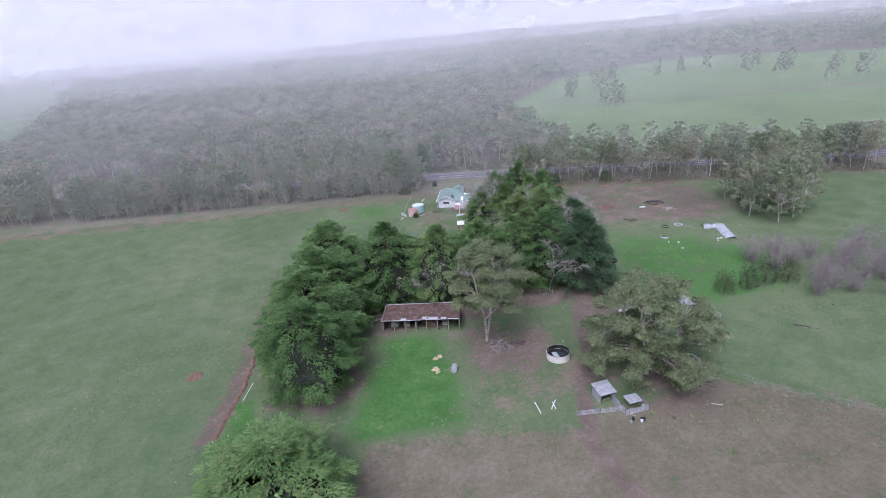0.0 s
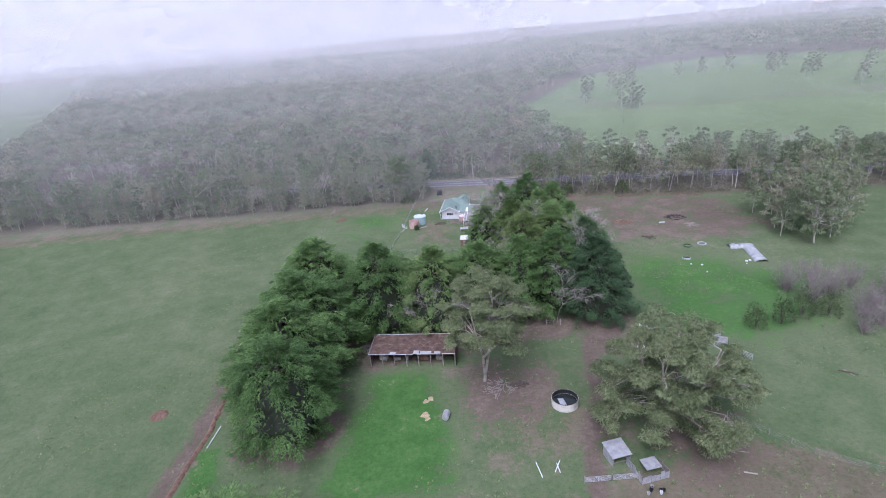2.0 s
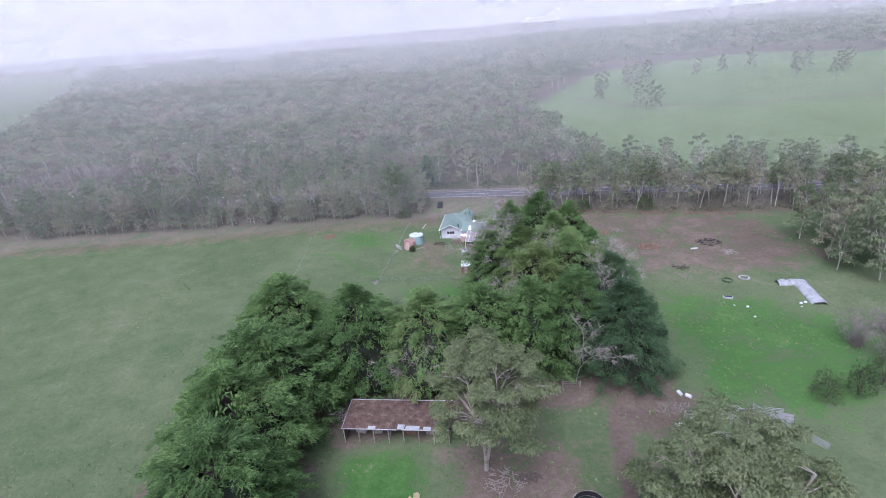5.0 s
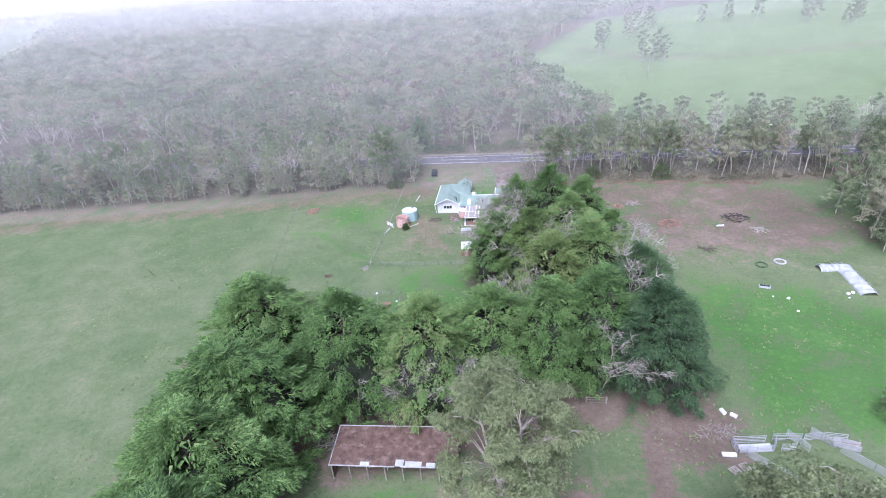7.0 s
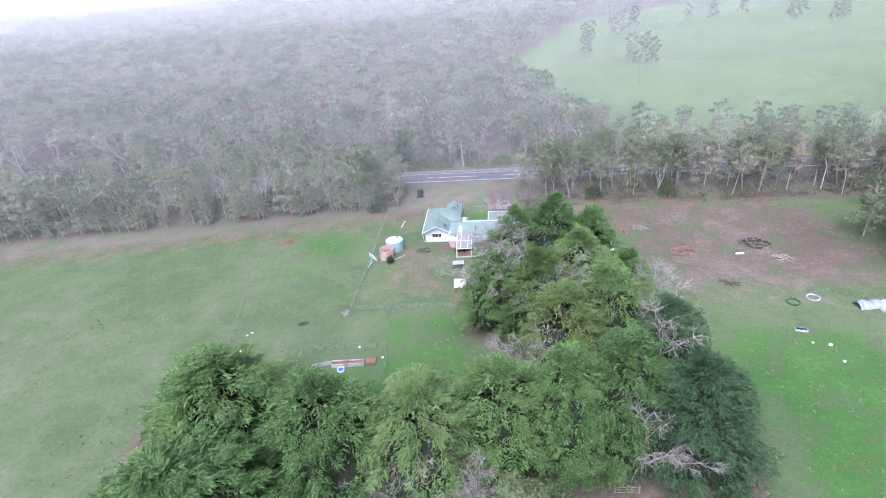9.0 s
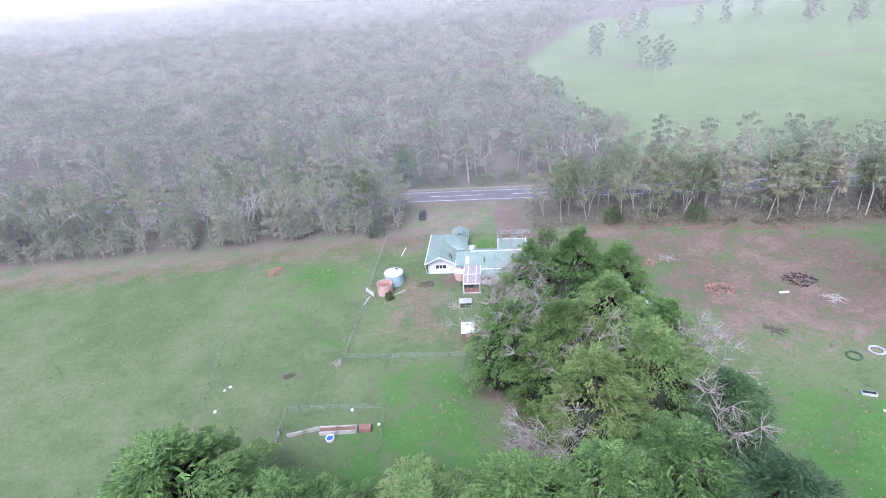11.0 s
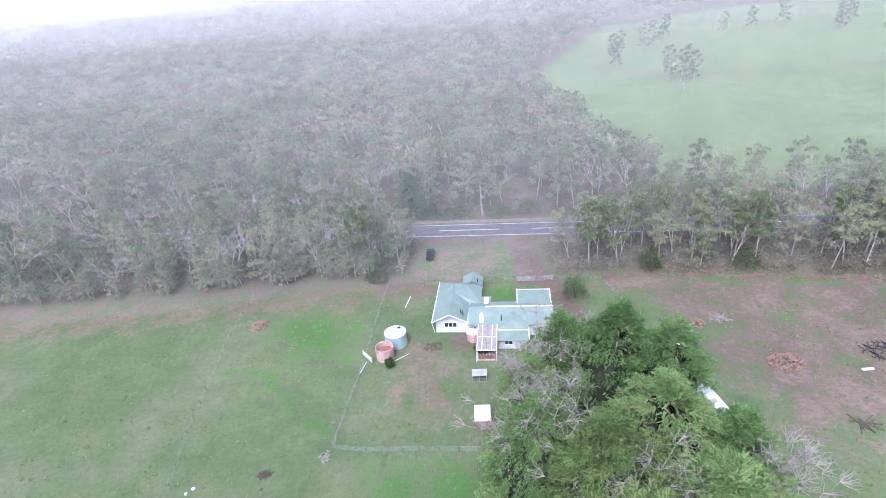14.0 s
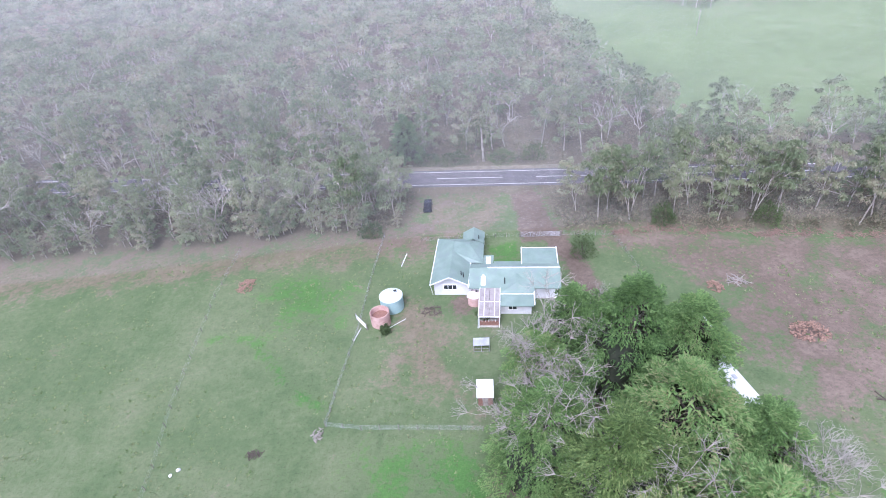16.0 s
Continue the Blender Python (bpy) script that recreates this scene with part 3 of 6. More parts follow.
def gum_parts(seed, H, R, base=0.3, clumps=20, clump=1.3, tufts_each=3, per=18, leaf=0.4, stems=2, fork=0.2, r0=0.25, lean=0.12, sides=4, bare=3, wide=0.35, thin=1.0):
    """A gum: stems from a low fork, curved limbs out to hanging leaf tufts under a domed outline, some limbs bare."""
    r = np.random.RandomState(seed)
    d0 = np.array([r.uniform(-lean, lean), r.uniform(-lean, lean), 1.0])
    p0, pf = np.array([0, 0, -0.3]), d0 * H * fork
    segs = [(p0, pf, r0, r0 * 0.8)]
    nodes = []
    for j in range(stems):
        a = j * 6.283 / stems + r.uniform(-0.5, 0.5)
        p, rad = pf, r0 * (0.75 if stems > 1 else 0.8)
        for k in range(4):
            z = H * (fork + (0.86 - fork) * (k + 1) / 4)
            w = R * wide * ((k + 1) / 4) ** 0.8 * (1 if stems > 1 else 0.25)
            q = np.array([np.cos(a) * w + d0[0] * z, np.sin(a) * w + d0[1] * z, z]) + r.normal(0, 0.03 * H, 3) * np.array([1, 1, 0.3])
            segs.append((p, q, rad, rad * 0.74))
            p, rad = q, rad * 0.74
            nodes.append((q, rad))
    P, D, N, L, W = [], [], [], [], []
    for i in range(clumps + bare):
        u = (i + r.rand()) / clumps if i < clumps else r.uniform(0.15, 0.9)
        z = H * (base + (0.97 - base) * u)
        e = np.sqrt(np.clip(1 - ((u - 0.30) / 0.74) ** 2, 0.05, 1))
        a = i * 2.39996 + r.uniform(-0.5, 0.5)
        w = R * e * (r.uniform(0.62, 1.0) if r.rand() < 0.75 else r.uniform(0.15, 0.6))
        c = np.array([np.cos(a) * w + d0[0] * z, np.sin(a) * w + d0[1] * z, z])
        low = [nd for nd in nodes if nd[0][2] < z - 0.02 * H] or nodes[:1]
        q, rad = min(low, key=lambda nd: np.linalg.norm((nd[0] - c) * np.array([1, 1, 0.7])))
        rad = min(rad * 0.6, 0.10 * thin)
        m1 = q * 0.62 + c * 0.38 + np.array([0, 0, 0.10 * np.linalg.norm(c - q)]) + r.normal(0, 0.05, 3) * np.linalg.norm(c - q)
        m2 = q * 0.25 + c * 0.75 + np.array([0, 0, 0.09 * np.linalg.norm(c - q)]) + r.normal(0, 0.05, 3) * np.linalg.norm(c - q)
        segs += [(q, m1, rad, rad * 0.75), (m1, m2, rad * 0.75, rad * 0.5), (m2, c, rad * 0.5, rad * 0.25)]
        size = clump * r.uniform(0.7, 1.3)
        for t in range(tufts_each):
            tc = c + unit(r.normal(0, 1, (1, 3)))[0] * size * np.array([0.85, 0.85, 0.45]) * r.uniform(0.5, 1.0)
            if i >= clumps or tufts_each > 3:
                segs.append((m2, tc, rad * 0.3, 0.012))
            if i >= clumps:
                continue
            n = int(per * r.uniform(0.7, 1.3))
            v = unit(r.normal(0, 1, (n, 3)))
            v[:, 2] = np.abs(v[:, 2]) * 0.9 - 0.2
            P.append(tc + v * (size * 0.62 * r.uniform(0.4, 1.0, n) ** 0.5)[:, None] * np.array([1, 1, 0.62]))
            D.append(v * 0.8 + np.array([0, 0, -0.6]) + r.normal(0, 0.35, (n, 3)))
            N.append(unit(v + np.array([0, 0, 0.5]) + r.normal(0, 0.4, (n, 3))))
            L.append(r.uniform(0.7, 1.5, n) * leaf)
            W.append(r.uniform(0.22, 0.40, n) * leaf)
    crown = join_np("crown", [blades(*[np.concatenate(x) for x in (P, D, N, L, W)])])
    return join_np("trunk", [tube(segs, sides)]), crown


def tree(name, label, category, meshes, mats, m, group=""):
    t = thing(name, label, category, m, group)
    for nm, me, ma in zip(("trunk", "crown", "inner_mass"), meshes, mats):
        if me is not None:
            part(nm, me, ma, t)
    return t


def spin(x, y, rz, s=1.0, z=None):
    if z is None:
        z = float(height(np.array([float(x)]), np.array([float(y)]))[0])
    return Matrix.LocRotScale((x, y, z), Euler((0, 0, rz)), (s, s, s))


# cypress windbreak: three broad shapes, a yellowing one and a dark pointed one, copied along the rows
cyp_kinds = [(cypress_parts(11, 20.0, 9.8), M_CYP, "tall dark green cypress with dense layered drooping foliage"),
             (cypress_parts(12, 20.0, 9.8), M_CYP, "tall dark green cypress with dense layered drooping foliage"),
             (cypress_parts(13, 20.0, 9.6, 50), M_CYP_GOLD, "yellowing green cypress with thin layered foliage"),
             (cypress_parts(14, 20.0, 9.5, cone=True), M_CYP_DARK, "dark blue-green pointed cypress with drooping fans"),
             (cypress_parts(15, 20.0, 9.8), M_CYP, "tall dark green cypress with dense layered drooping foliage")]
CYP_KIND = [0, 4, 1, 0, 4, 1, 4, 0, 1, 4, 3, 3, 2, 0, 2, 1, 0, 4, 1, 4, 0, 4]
cyp_masters = {}
rr_ = random.Random(7)
for kind, (cx, cy, ch, cr) in zip(CYP_KIND, CYPRESS):
    sx, sz = cr / 9.0, ch / 20.0
    m = Matrix.LocRotScale((cx, cy, 0), Euler((0, 0, rr_.uniform(0, 6.28))), (sx, sx, sz))
    if kind not in cyp_masters:
        meshes, leafy, lab = cyp_kinds[kind]
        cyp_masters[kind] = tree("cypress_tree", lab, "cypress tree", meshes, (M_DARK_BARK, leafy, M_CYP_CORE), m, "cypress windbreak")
    else:
        t = copy_thing(cyp_masters[kind], Matrix.Identity(4))
        t.matrix_basis = m

# dead, bleached branches standing among the cypresses
def dead_parts(seed, H, sprays=5, sides=4, **kw):
    """A bare tree: thin limbs with many feathery sprays of fine twigs."""
    r = np.random.RandomState(seed)
    segs, tips = grow(r, H, levels=3, **kw)
    more = []
    for p, lev in tips:
        if p[2] < H * 0.45:
            continue
        for k in range(sprays):
            d = unit((np.array([p[0], p[1], 0.8]) * 0.16 + r.normal(0, 0.6, 3))[None])[0]
            q = p
            for s in range(2):
                q1 = q + unit((d + r.normal(0, 0.22, 3))[None])[0] * 0.8
                more.append((q, q1, 0.030 - 0.007 * s, 0.024 - 0.007 * s))
                side = unit(np.cross(d, r.normal(0, 1, 3))[None])[0]
                for sg in (-1, 1):
                    more.append((q1, q1 + unit((d * 0.6 + side * sg)[None])[0] * r.uniform(0.3, 0.7), 0.016, 0.006))
                q = q1
    return join_np("trunk", [tube(segs, sides), tube(more, 3)]), None


dead_kinds = [dead_parts(31, 17, first=0.5, spread=0.5, r0=0.13), dead_parts(37, 15, first=0.45, spread=0.6, r0=0.12)]
dead_masters = []
DEAD = [(15.2, 148, 1.12, 0.2), (11.0, 154.5, 1.08, 1.9), (14.0, 164, 1.12, 2.2), (16, 125.5, 1.06, 4.0), (23, 112.5, 0.80, 3.0), (3, 111.5, 0.82, 5.2), (-4, 111, 0.74, 0.7),
        (17.5, 160.5, 1.1, 1.3), (29, 124, 1.14, 2.4), (32, 137, 1.08, 1.2), (23, 138, 1.14, 0.1)]
for i, (dx, dy, ds, dr) in enumerate(DEAD):
    m = spin(dx, dy, dr, ds, 0)
    if i < 2:
        dead_masters.append(tree("dead_tree", "bleached grey dead tree with bare twiggy branches", "dead tree", dead_kinds[i], (M_DEAD,), m, "dead trees in the windbreak"))
    else:
        t = copy_thing(dead_masters[i % 2], Matrix.Identity(4))
        t.matrix_basis = m

# the two big paddock gums
gum_a = tree("gum_tree", "tall paddock gum with pale forked trunk and grey-green crown", "gum tree",
             gum_parts(52, 22, 8.2, base=0.45, clumps=54, clump=1.7, tufts_each=7, per=130, leaf=0.30, stems=3, fork=0.05, r0=0.42, lean=0.06, sides=6, bare=6, wide=0.42), (M_GREY_BARK, M_GUM_LIGHT), pose(5.2, 93.5, 0, 0, 0, 40))
gum_b = tree("gum_tree", "wide spreading gum with grey-green drooping crown beside a hut", "gum tree",
             gum_parts(61, 18.5, 12.0, base=0.08, clumps=112, clump=1.9, tufts_each=6, per=112, leaf=0.33, stems=5, fork=0.08, r0=0.45, lean=0.04, sides=6, bare=9, wide=0.5, thin=0.8), (M_GREY_BARK, M_GUM_LIGHT), pose(32.2, 77.0, 0, 0, 0, 115))

# roadside and forest-edge gums
GUM_SHAPES = [dict(R=4.6, base=0.16, clumps=22, stems=3, fork=0.14), dict(R=4.2, base=0.22, clumps=20, stems=2, fork=0.2), dict(R=5.0, base=0.14, clumps=24, stems=3, fork=0.1),
              dict(R=3.2, base=0.46, clumps=15, stems=1, fork=0.4, lean=0.25), dict(R=3.6, base=0.42, clumps=16, stems=2, fork=0.34, lean=0.2), dict(R=3.8, base=0.40, clumps=16, stems=2, fork=0.12, lean=0.3)]
gum_kinds = [gum_parts(70 + i, 14.5 + 0.4 * i, clump=1.45, tufts_each=3, per=31, leaf=0.55, r0=0.22, sides=3, bare=5, thin=0.85, **shape) for i, shape in enumerate(GUM_SHAPES)]
gum_labels = ["slender grey-green gum with pale bare trunk at the wood's edge", "leaning gum with thin pale trunk and open crown", "bushy grey-green gum with many pale limbs"]
rg = random.Random(12)
gum_masters = []
spots = []


def try_spot(x, y, gap):
    for px, py in spots:
        if (px - x) ** 2 + (py - y) ** 2 < gap * gap:
            return False
    spots.append((x, y))
    return True


def place_gum(x, y, s, kinds=(0, 1, 2, 3, 4, 5)):
    kind = rg.choice(kinds)
    m = spin(x, y, rg.uniform(0, 6.28), s) @ Matrix.Diagonal((0.92, 0.92, rg.uniform(1.05, 1.22), 1))
    if len(gum_masters) <= kind:
        kind = len(gum_masters)
        gum_masters.append(tree("gum_tree", gum_labels[kind % 3], "gum tree", gum_kinds[kind], (M_PALE_BARK, M_GUM), m, "gums along the road and wood edge"))
    else:
        t = copy_thing(gum_masters[kind], Matrix.Identity(4))
        t.matrix_basis = m


def edge_y(x):
    """The near edge of the woods."""
    pts = WOODS[:5] if x < 10 else WOODS[7:14]
    return float(np.interp(x, [p[0] for p in pts], [p[1] for p in pts]))


tries = 0
while len(spots) < 104 and tries < 6000:
    tries += 1
    x = rg.uniform(-190, -5)
    y = rg.uniform(edge_y(x) + 1, min(road_y(x) - 6, edge_y(x) + 24))
    if try_spot(x, y, 3.3):
        place_gum(x, y, rg.uniform(0.66, 1.0), (0, 1, 2, 0, 1, 2, 4))
n_left = len(spots)
for k in range(64):
    x = rg.uniform(-150, -6)
    place_gum(x, edge_y(x) + rg.uniform(-0.3, 3.0), rg.uniform(0.28, 0.5), (0, 1, 2))
tries = 0
while len(spots) < n_left + 88 and tries < 6000:
    tries += 1
    x = rg.uniform(27, 165)
    y = rg.uniform(edge_y(x) + 1, max(edge_y(x) + 6, road_y(x) - 6))
    if x < 34 and y < 206:
        continue
    if try_spot(x, y, 2.9):
        place_gum(x, y, rg.uniform(0.68, 0.94), (3, 4, 5, 3, 4, 5, 1))
n_right = len(spots)
tries = 0
while len(spots) < n_right + 84 and tries < 6000:
    tries += 1
    x = rg.uniform(-130, 160)
    y = road_y(x) + rg.uniform(8, 42)
    if in_woods(np.array([x]), np.array([y]), 1.0)[0] < 0.6:
        continue
    if try_spot(x, y, 4.2):
        place_gum(x, y, rg.uniform(0.72, 0.98), (0, 1, 2, 0, 1, 2, 4))
for x, y, s in ((93, 147, 0.7), (95, 153, 0.8), (104, 143, 0.8), (100, 163, 0.9), (110, 148, 0.9), (98, 140.5, 1.1), (103, 147, 1.0), (98, 150, 0.95), (108, 154, 1.05), (101, 158, 0.9), (113, 163, 1.0), (106, 168, 0.95), (96, 166, 0.8), (118, 171, 1.0), (124, 166, 0.9), (132, 174, 1.0)):
    place_gum(x, y, s * 1.1, (0, 1, 2))
FARM = [(131, 373, 1.0), (137, 371, 0.8), (128, 380, 0.9), (114, 417, 0.8), (273, 520, 1.1), (285, 476, 1.0), (290, 480, 0.9), (296, 446, 1.1), (304, 450, 0.9), (295, 386, 1.05), (329, 399, 1.0),
        (120, 440, 0.9), (128, 455, 1.0), (150, 470, 1.0), (162, 490, 1.1), (175, 500, 1.0), (182, 512, 0.9), (220, 505, 0.9), (248, 515, 1.0), (310, 500, 1.0), (322, 470, 1.0), (340, 440, 1.0), (352, 420, 1.0)]
for x, y, s in FARM:
    place_gum(x, y, s * 1.05, (0, 1, 2))

# pale leafless gums scattered through the woods
snag_kinds = [dead_parts(311 + i, 14.5, sprays=1, sides=3, first=0.34, spread=0.5, r0=0.20, lean=0.3) for i in range(3)]
snag_masters = []
rs_ = random.Random(33)
SNAGS = [(-44, 212), (-72, 214), (-96, 217), (-120, 222), (-26, 214), (-142, 223), (-58, 218), (-12, 217), (-150, 219)]
while len(SNAGS) < 58:
    x = rs_.uniform(-190, 150)
    y = road_y(x) + (rs_.uniform(8, 95) if rs_.random() < 0.8 else rs_.uniform(-20, -7))
    if in_woods(np.array([x]), np.array([y]), 1.0)[0] > 0.6 and not (-8 < x < 34 and y < 240):
        SNAGS.append((x, y))
for i, (x, y) in enumerate(SNAGS):
    m = spin(x, y, rs_.uniform(0, 6.28), rs_.uniform(0.75, 1.12))
    if i < 3:
        snag_masters.append(tree("dead_tree", "pale leafless gum standing among living trees", "dead tree", snag_kinds[i], (M_PALE_BARK,), m, "leafless gums in the woods"))
    else:
        copy_thing(snag_masters[i % 3], Matrix.Identity(4)).matrix_basis = m

# far woods as one body of trees
def woods_mesh(seed):
    r = np.random.RandomState(seed)
    pts = []
    for y0, y1, step, det in ((170, 420, 7.2, 0), (420, 700, 8.6, 1), (700, 1500, 14.0, 2)):
        xs0, xs1 = (-330, 420) if det == 0 else (-560, 700) if det == 1 else (-1100, 1500)
        g = np.stack(np.meshgrid(np.arange(xs0, xs1, step), np.arange(y0, y1, step)), -1).reshape(-1, 2)
        g = g + r.uniform(-0.45, 0.45, g.shape) * step
        ok = in_woods(g[:, 0], g[:, 1], 1.0) > 0.55
        ok &= (g[:, 1] > road_y(g[:, 0]) + (30 if det == 0 else 0)) | (g[:, 0] < -185) | (g[:, 0] > 170)
        ok &= np.abs(g[:, 0]) < g[:, 1] * 0.95 + 120
        pts.append((g[ok], det))
    CV, TV, tones = [], [], []
    for g, det in pts:
        nb, cl = ((140, 7), (72, 6), (24, 4))[det]
        sz = (0.95, 1.4, 2.7)[det]
        n = len(g)
        Ht = r.uniform(10, 17, n)
        gz = height(g[:, 0], g[:, 1])
        cr = r.uniform(3.2, 5.2, n) * (1, 1.15, 2.0)[det]
        cc = unit(r.normal(0, 1, (n, cl, 3)) + np.array([0, 0, 0.35])) * r.uniform(0.45, 0.8, (n, cl, 1)) * np.array([1, 1, 0.8])
        pick = r.randint(0, cl, (n, nb))
        c = cc[np.arange(n)[:, None], pick]
        v = unit(r.normal(0, 1, (n, nb, 3)))
        v[..., 2] = np.abs(v[..., 2]) * 0.8 - 0.15
        off = (c + v * 0.38) * cr[:, None, None] * np.array([1, 1, 0.75])
        P = np.stack([g[:, 0], g[:, 1], gz + Ht * 0.76], -1)[:, None] + off
        k = n * nb
        D = (v + np.array([0, 0, -0.35]) + r.normal(0, 0.35, v.shape)).reshape(k, 3)
        N = unit((v * 0.6 + c * 0.9 + np.array([0, 0, 0.35]) + r.normal(0, 0.25, v.shape)).reshape(k, 3))
        tones.append(np.repeat(r.uniform(-0.22, 0.22, n), nb * 3))
        CV.append(blades(P.reshape(k, 3), D, N, r.uniform(0.8, 1.5, k) * sz, r.uniform(0.25, 0.45, k) * sz))
        if det < 2:
            pale = r.rand(n) < (0.22 if det == 0 else 0.15)
            g, gz, Ht = g[pale], gz[pale], Ht[pale]
            n = len(g)
            for j in range(4 if det == 0 else 2):
                base = np.stack([g[:, 0], g[:, 1], gz - 0.3], -1)
                if j:
                    base = base + np.stack([np.zeros(n), np.zeros(n), Ht * 0.4], -1)
                d = np.stack([r.normal(0, 0.09 if j == 0 else 0.45, n), r.normal(0, 0.09 if j == 0 else 0.45, n), np.ones(n)], -1)
                ln = Ht * (0.86 if j == 0 else 0.5)
                w = np.full(n, 0.10 if j == 0 else 0.07) * r.uniform(0.5, 2.2, n)
                for N in ((0, 1.0, 0.05), (1.0, 0, 0.05)):
                    TV.append(blades(base, d, np.tile(unit(np.array([N])), (n, 1)), ln, w))
    crown = join_np("crown", CV)
    crown.attributes.new("tone", "FLOAT", "POINT").data.foreach_set("value", np.concatenate(tones).astype(np.float32))
    return crown, join_np("trunk", TV)


woods = thing("far_woods", "grey-green gum forest with pale trunks, thinning into mist", "forest", kind="stuff")
wc, wt = woods_mesh(5)
part("crown", wc, M_WOODS, woods)
part("trunk", wt, M_PALE_BARK, woods)

# undergrowth between the trunks
def undergrowth(seed):
    r = np.random.RandomState(seed)
    out = []
    for x0, x1, off0, off1, cnt in ((-190, -4, -22, -6, 900), (28, 165, -26, -6, 640), (-190, 165, 8, 60, 2000)):
        x = r.uniform(x0, x1, cnt)
        y = road_y(x) + r.uniform(off0, off1, cnt)
        if off1 < 0:
            ey = np.array([edge_y(a) for a in x])
            y = np.where(y < ey + 0.5, ey + r.uniform(0.2, 6, cnt), y)
            ok = y < road_y(x) - 5.5
        else:
            ok = in_woods(x, y, 1.0) > 0.6
        x, y = x[ok], y[ok]
        n, nb = len(x), 44
        h = r.uniform(0.6, 3.4, n)
        v = unit(r.normal(0, 1, (n, nb, 3)))
        v[..., 2] = np.abs(v[..., 2])
        off = v * (r.uniform(0.4, 1.0, (n, nb)))[..., None] * np.stack([h * 0.75 + 0.4, h * 0.75 + 0.4, h], -1)[:, None]
        P = np.stack([x, y, height(x, y)], -1)[:, None] + off
        k = n * nb
        D = (v + r.normal(0, 0.5, v.shape)).reshape(k, 3)
        N = unit((v + np.array([0, 0, 0.4]) + r.normal(0, 0.4, v.shape)).reshape(k, 3))
        out.append(blades(P.reshape(k, 3), D, N, r.uniform(0.3, 0.75, k), r.uniform(0.08, 0.2, k)))
    return join_np("undergrowth", out)


scrub = part("undergrowth", undergrowth(17), leaf_mat("undergrowth", [(0.2, (0.10, 0.105, 0.065)), (0.5, (0.17, 0.165, 0.11)), (0.8, (0.26, 0.22, 0.16))], 0.7, 0.2, 0.08), None)
tagged(scrub, "low grey-brown scrub beneath the roadside gums", "undergrowth", kind="stuff")

# grass tufts over the near paddocks
def tufts(seed, n=15000):
    r = np.random.RandomState(seed)
    x, y = r.uniform(-75, 100, n), r.uniform(52, 206, n)
    keep = smooth_noise(x, y, 9, 31) + smooth_noise(x, y, 3.5, 32) > -0.15
    keep &= ~((x > -2) & (x < 25) & (y > 174) & (y < 203))
    keep &= ~((x > 17) & (x < 28) & (y > 196))
    keep &= (np.hypot(x - 18, y - 85) > 2.6) & (np.hypot(x + 8, y - 181.5) > 4.2)
    keep &= ~((x > -18) & (x < 2) & (y > 97) & (y < 109))
    x, y = x[keep], y[keep]
    n = len(x)
    s = r.uniform(0.10, 0.34, n)
    out = []
    for k in range(4):
        a = r.uniform(0, 6.28, n)
        D = np.stack([np.cos(a) * 0.8, np.sin(a) * 0.8, r.uniform(0.3, 0.9, n)], -1)
        N = unit(np.stack([-np.cos(a) * 0.5, -np.sin(a) * 0.5, np.ones(n)], -1))
        P = np.stack([x + 0.1 * np.cos(a), y + 0.1 * np.sin(a), height(x, y) - 0.02], -1)
        out.append(blades(P, D, N, s * 1.5, s * 0.5))
    return join_np("grass_tufts", out)


M_TUFT = leaf_mat("grass_tuft", [(0.2, (0.075, 0.125, 0.042)), (0.5, (0.13, 0.18, 0.07)), (0.75, (0.20, 0.215, 0.11)), (0.92, (0.29, 0.26, 0.17))], 0.7, 0.25, 0.12, 0.5)
tuft = part("grass", tufts(9), M_TUFT, None)
tagged(tuft, "scattered coarse grass tufts over the paddocks", "grass", kind="stuff")


# ---- small builders ----
def bx(bm, x0, x1, y0, y1, z0, z1, m=None, bev=0.0):
    vs = [bm.verts.new(((x0, x1)[i & 1], (y0, y1)[i >> 1 & 1], (z0, z1)[i >> 2])) for i in range(8)]
    fs = [bm.faces.new([vs[k] for k in f]) for f in ((0, 2, 3, 1), (4, 5, 7, 6), (0, 1, 5, 4), (2, 6, 7, 3), (0, 4, 6, 2), (1, 3, 7, 5))]
    if bev:
        es = list({e for f in fs for e in f.edges})
        r = bmesh.ops.bevel(bm, geom=es, offset=bev, segments=1, affect="EDGES")
        vs = list({v for f in r["faces"] for v in f.verts} | {v for v in vs if v.is_valid})
    if m is not None:
        bmesh.ops.transform(bm, matrix=m, verts=[v for v in vs if v.is_valid])
    return bm


def box(x0, x1, y0, y1, z0, z1, bev=0.0):
    return bx(bmesh.new(), x0, x1, y0, y1, z0, z1, None, bev)


def rod(bm, p, q, r=0.05, sides=6, r2=None):
    """A round bar from p to q."""
    p, q = Vector(p), Vector(q)
    d = (q - p).normalized()
    u = d.orthogonal().normalized()
    w = d.cross(u)
    r2 = r if r2 is None else r2
    a = [bm.verts.new(p + (u * math.cos(t) + w * math.sin(t)) * r) for t in [k * math.tau / sides for k in range(sides)]]
    b = [bm.verts.new(q + (u * math.cos(t) + w * math.sin(t)) * r2) for t in [k * math.tau / sides for k in range(sides)]]
    for k in range(sides):
        bm.faces.new((a[k], a[(k + 1) % sides], b[(k + 1) % sides], b[k]))
    bm.faces.new(a[::-1])
    bm.faces.new(b)
    return bm


def bar(p, q, r=0.05, sides=6, r2=None):
    return rod(bmesh.new(), p, q, r, sides, r2)


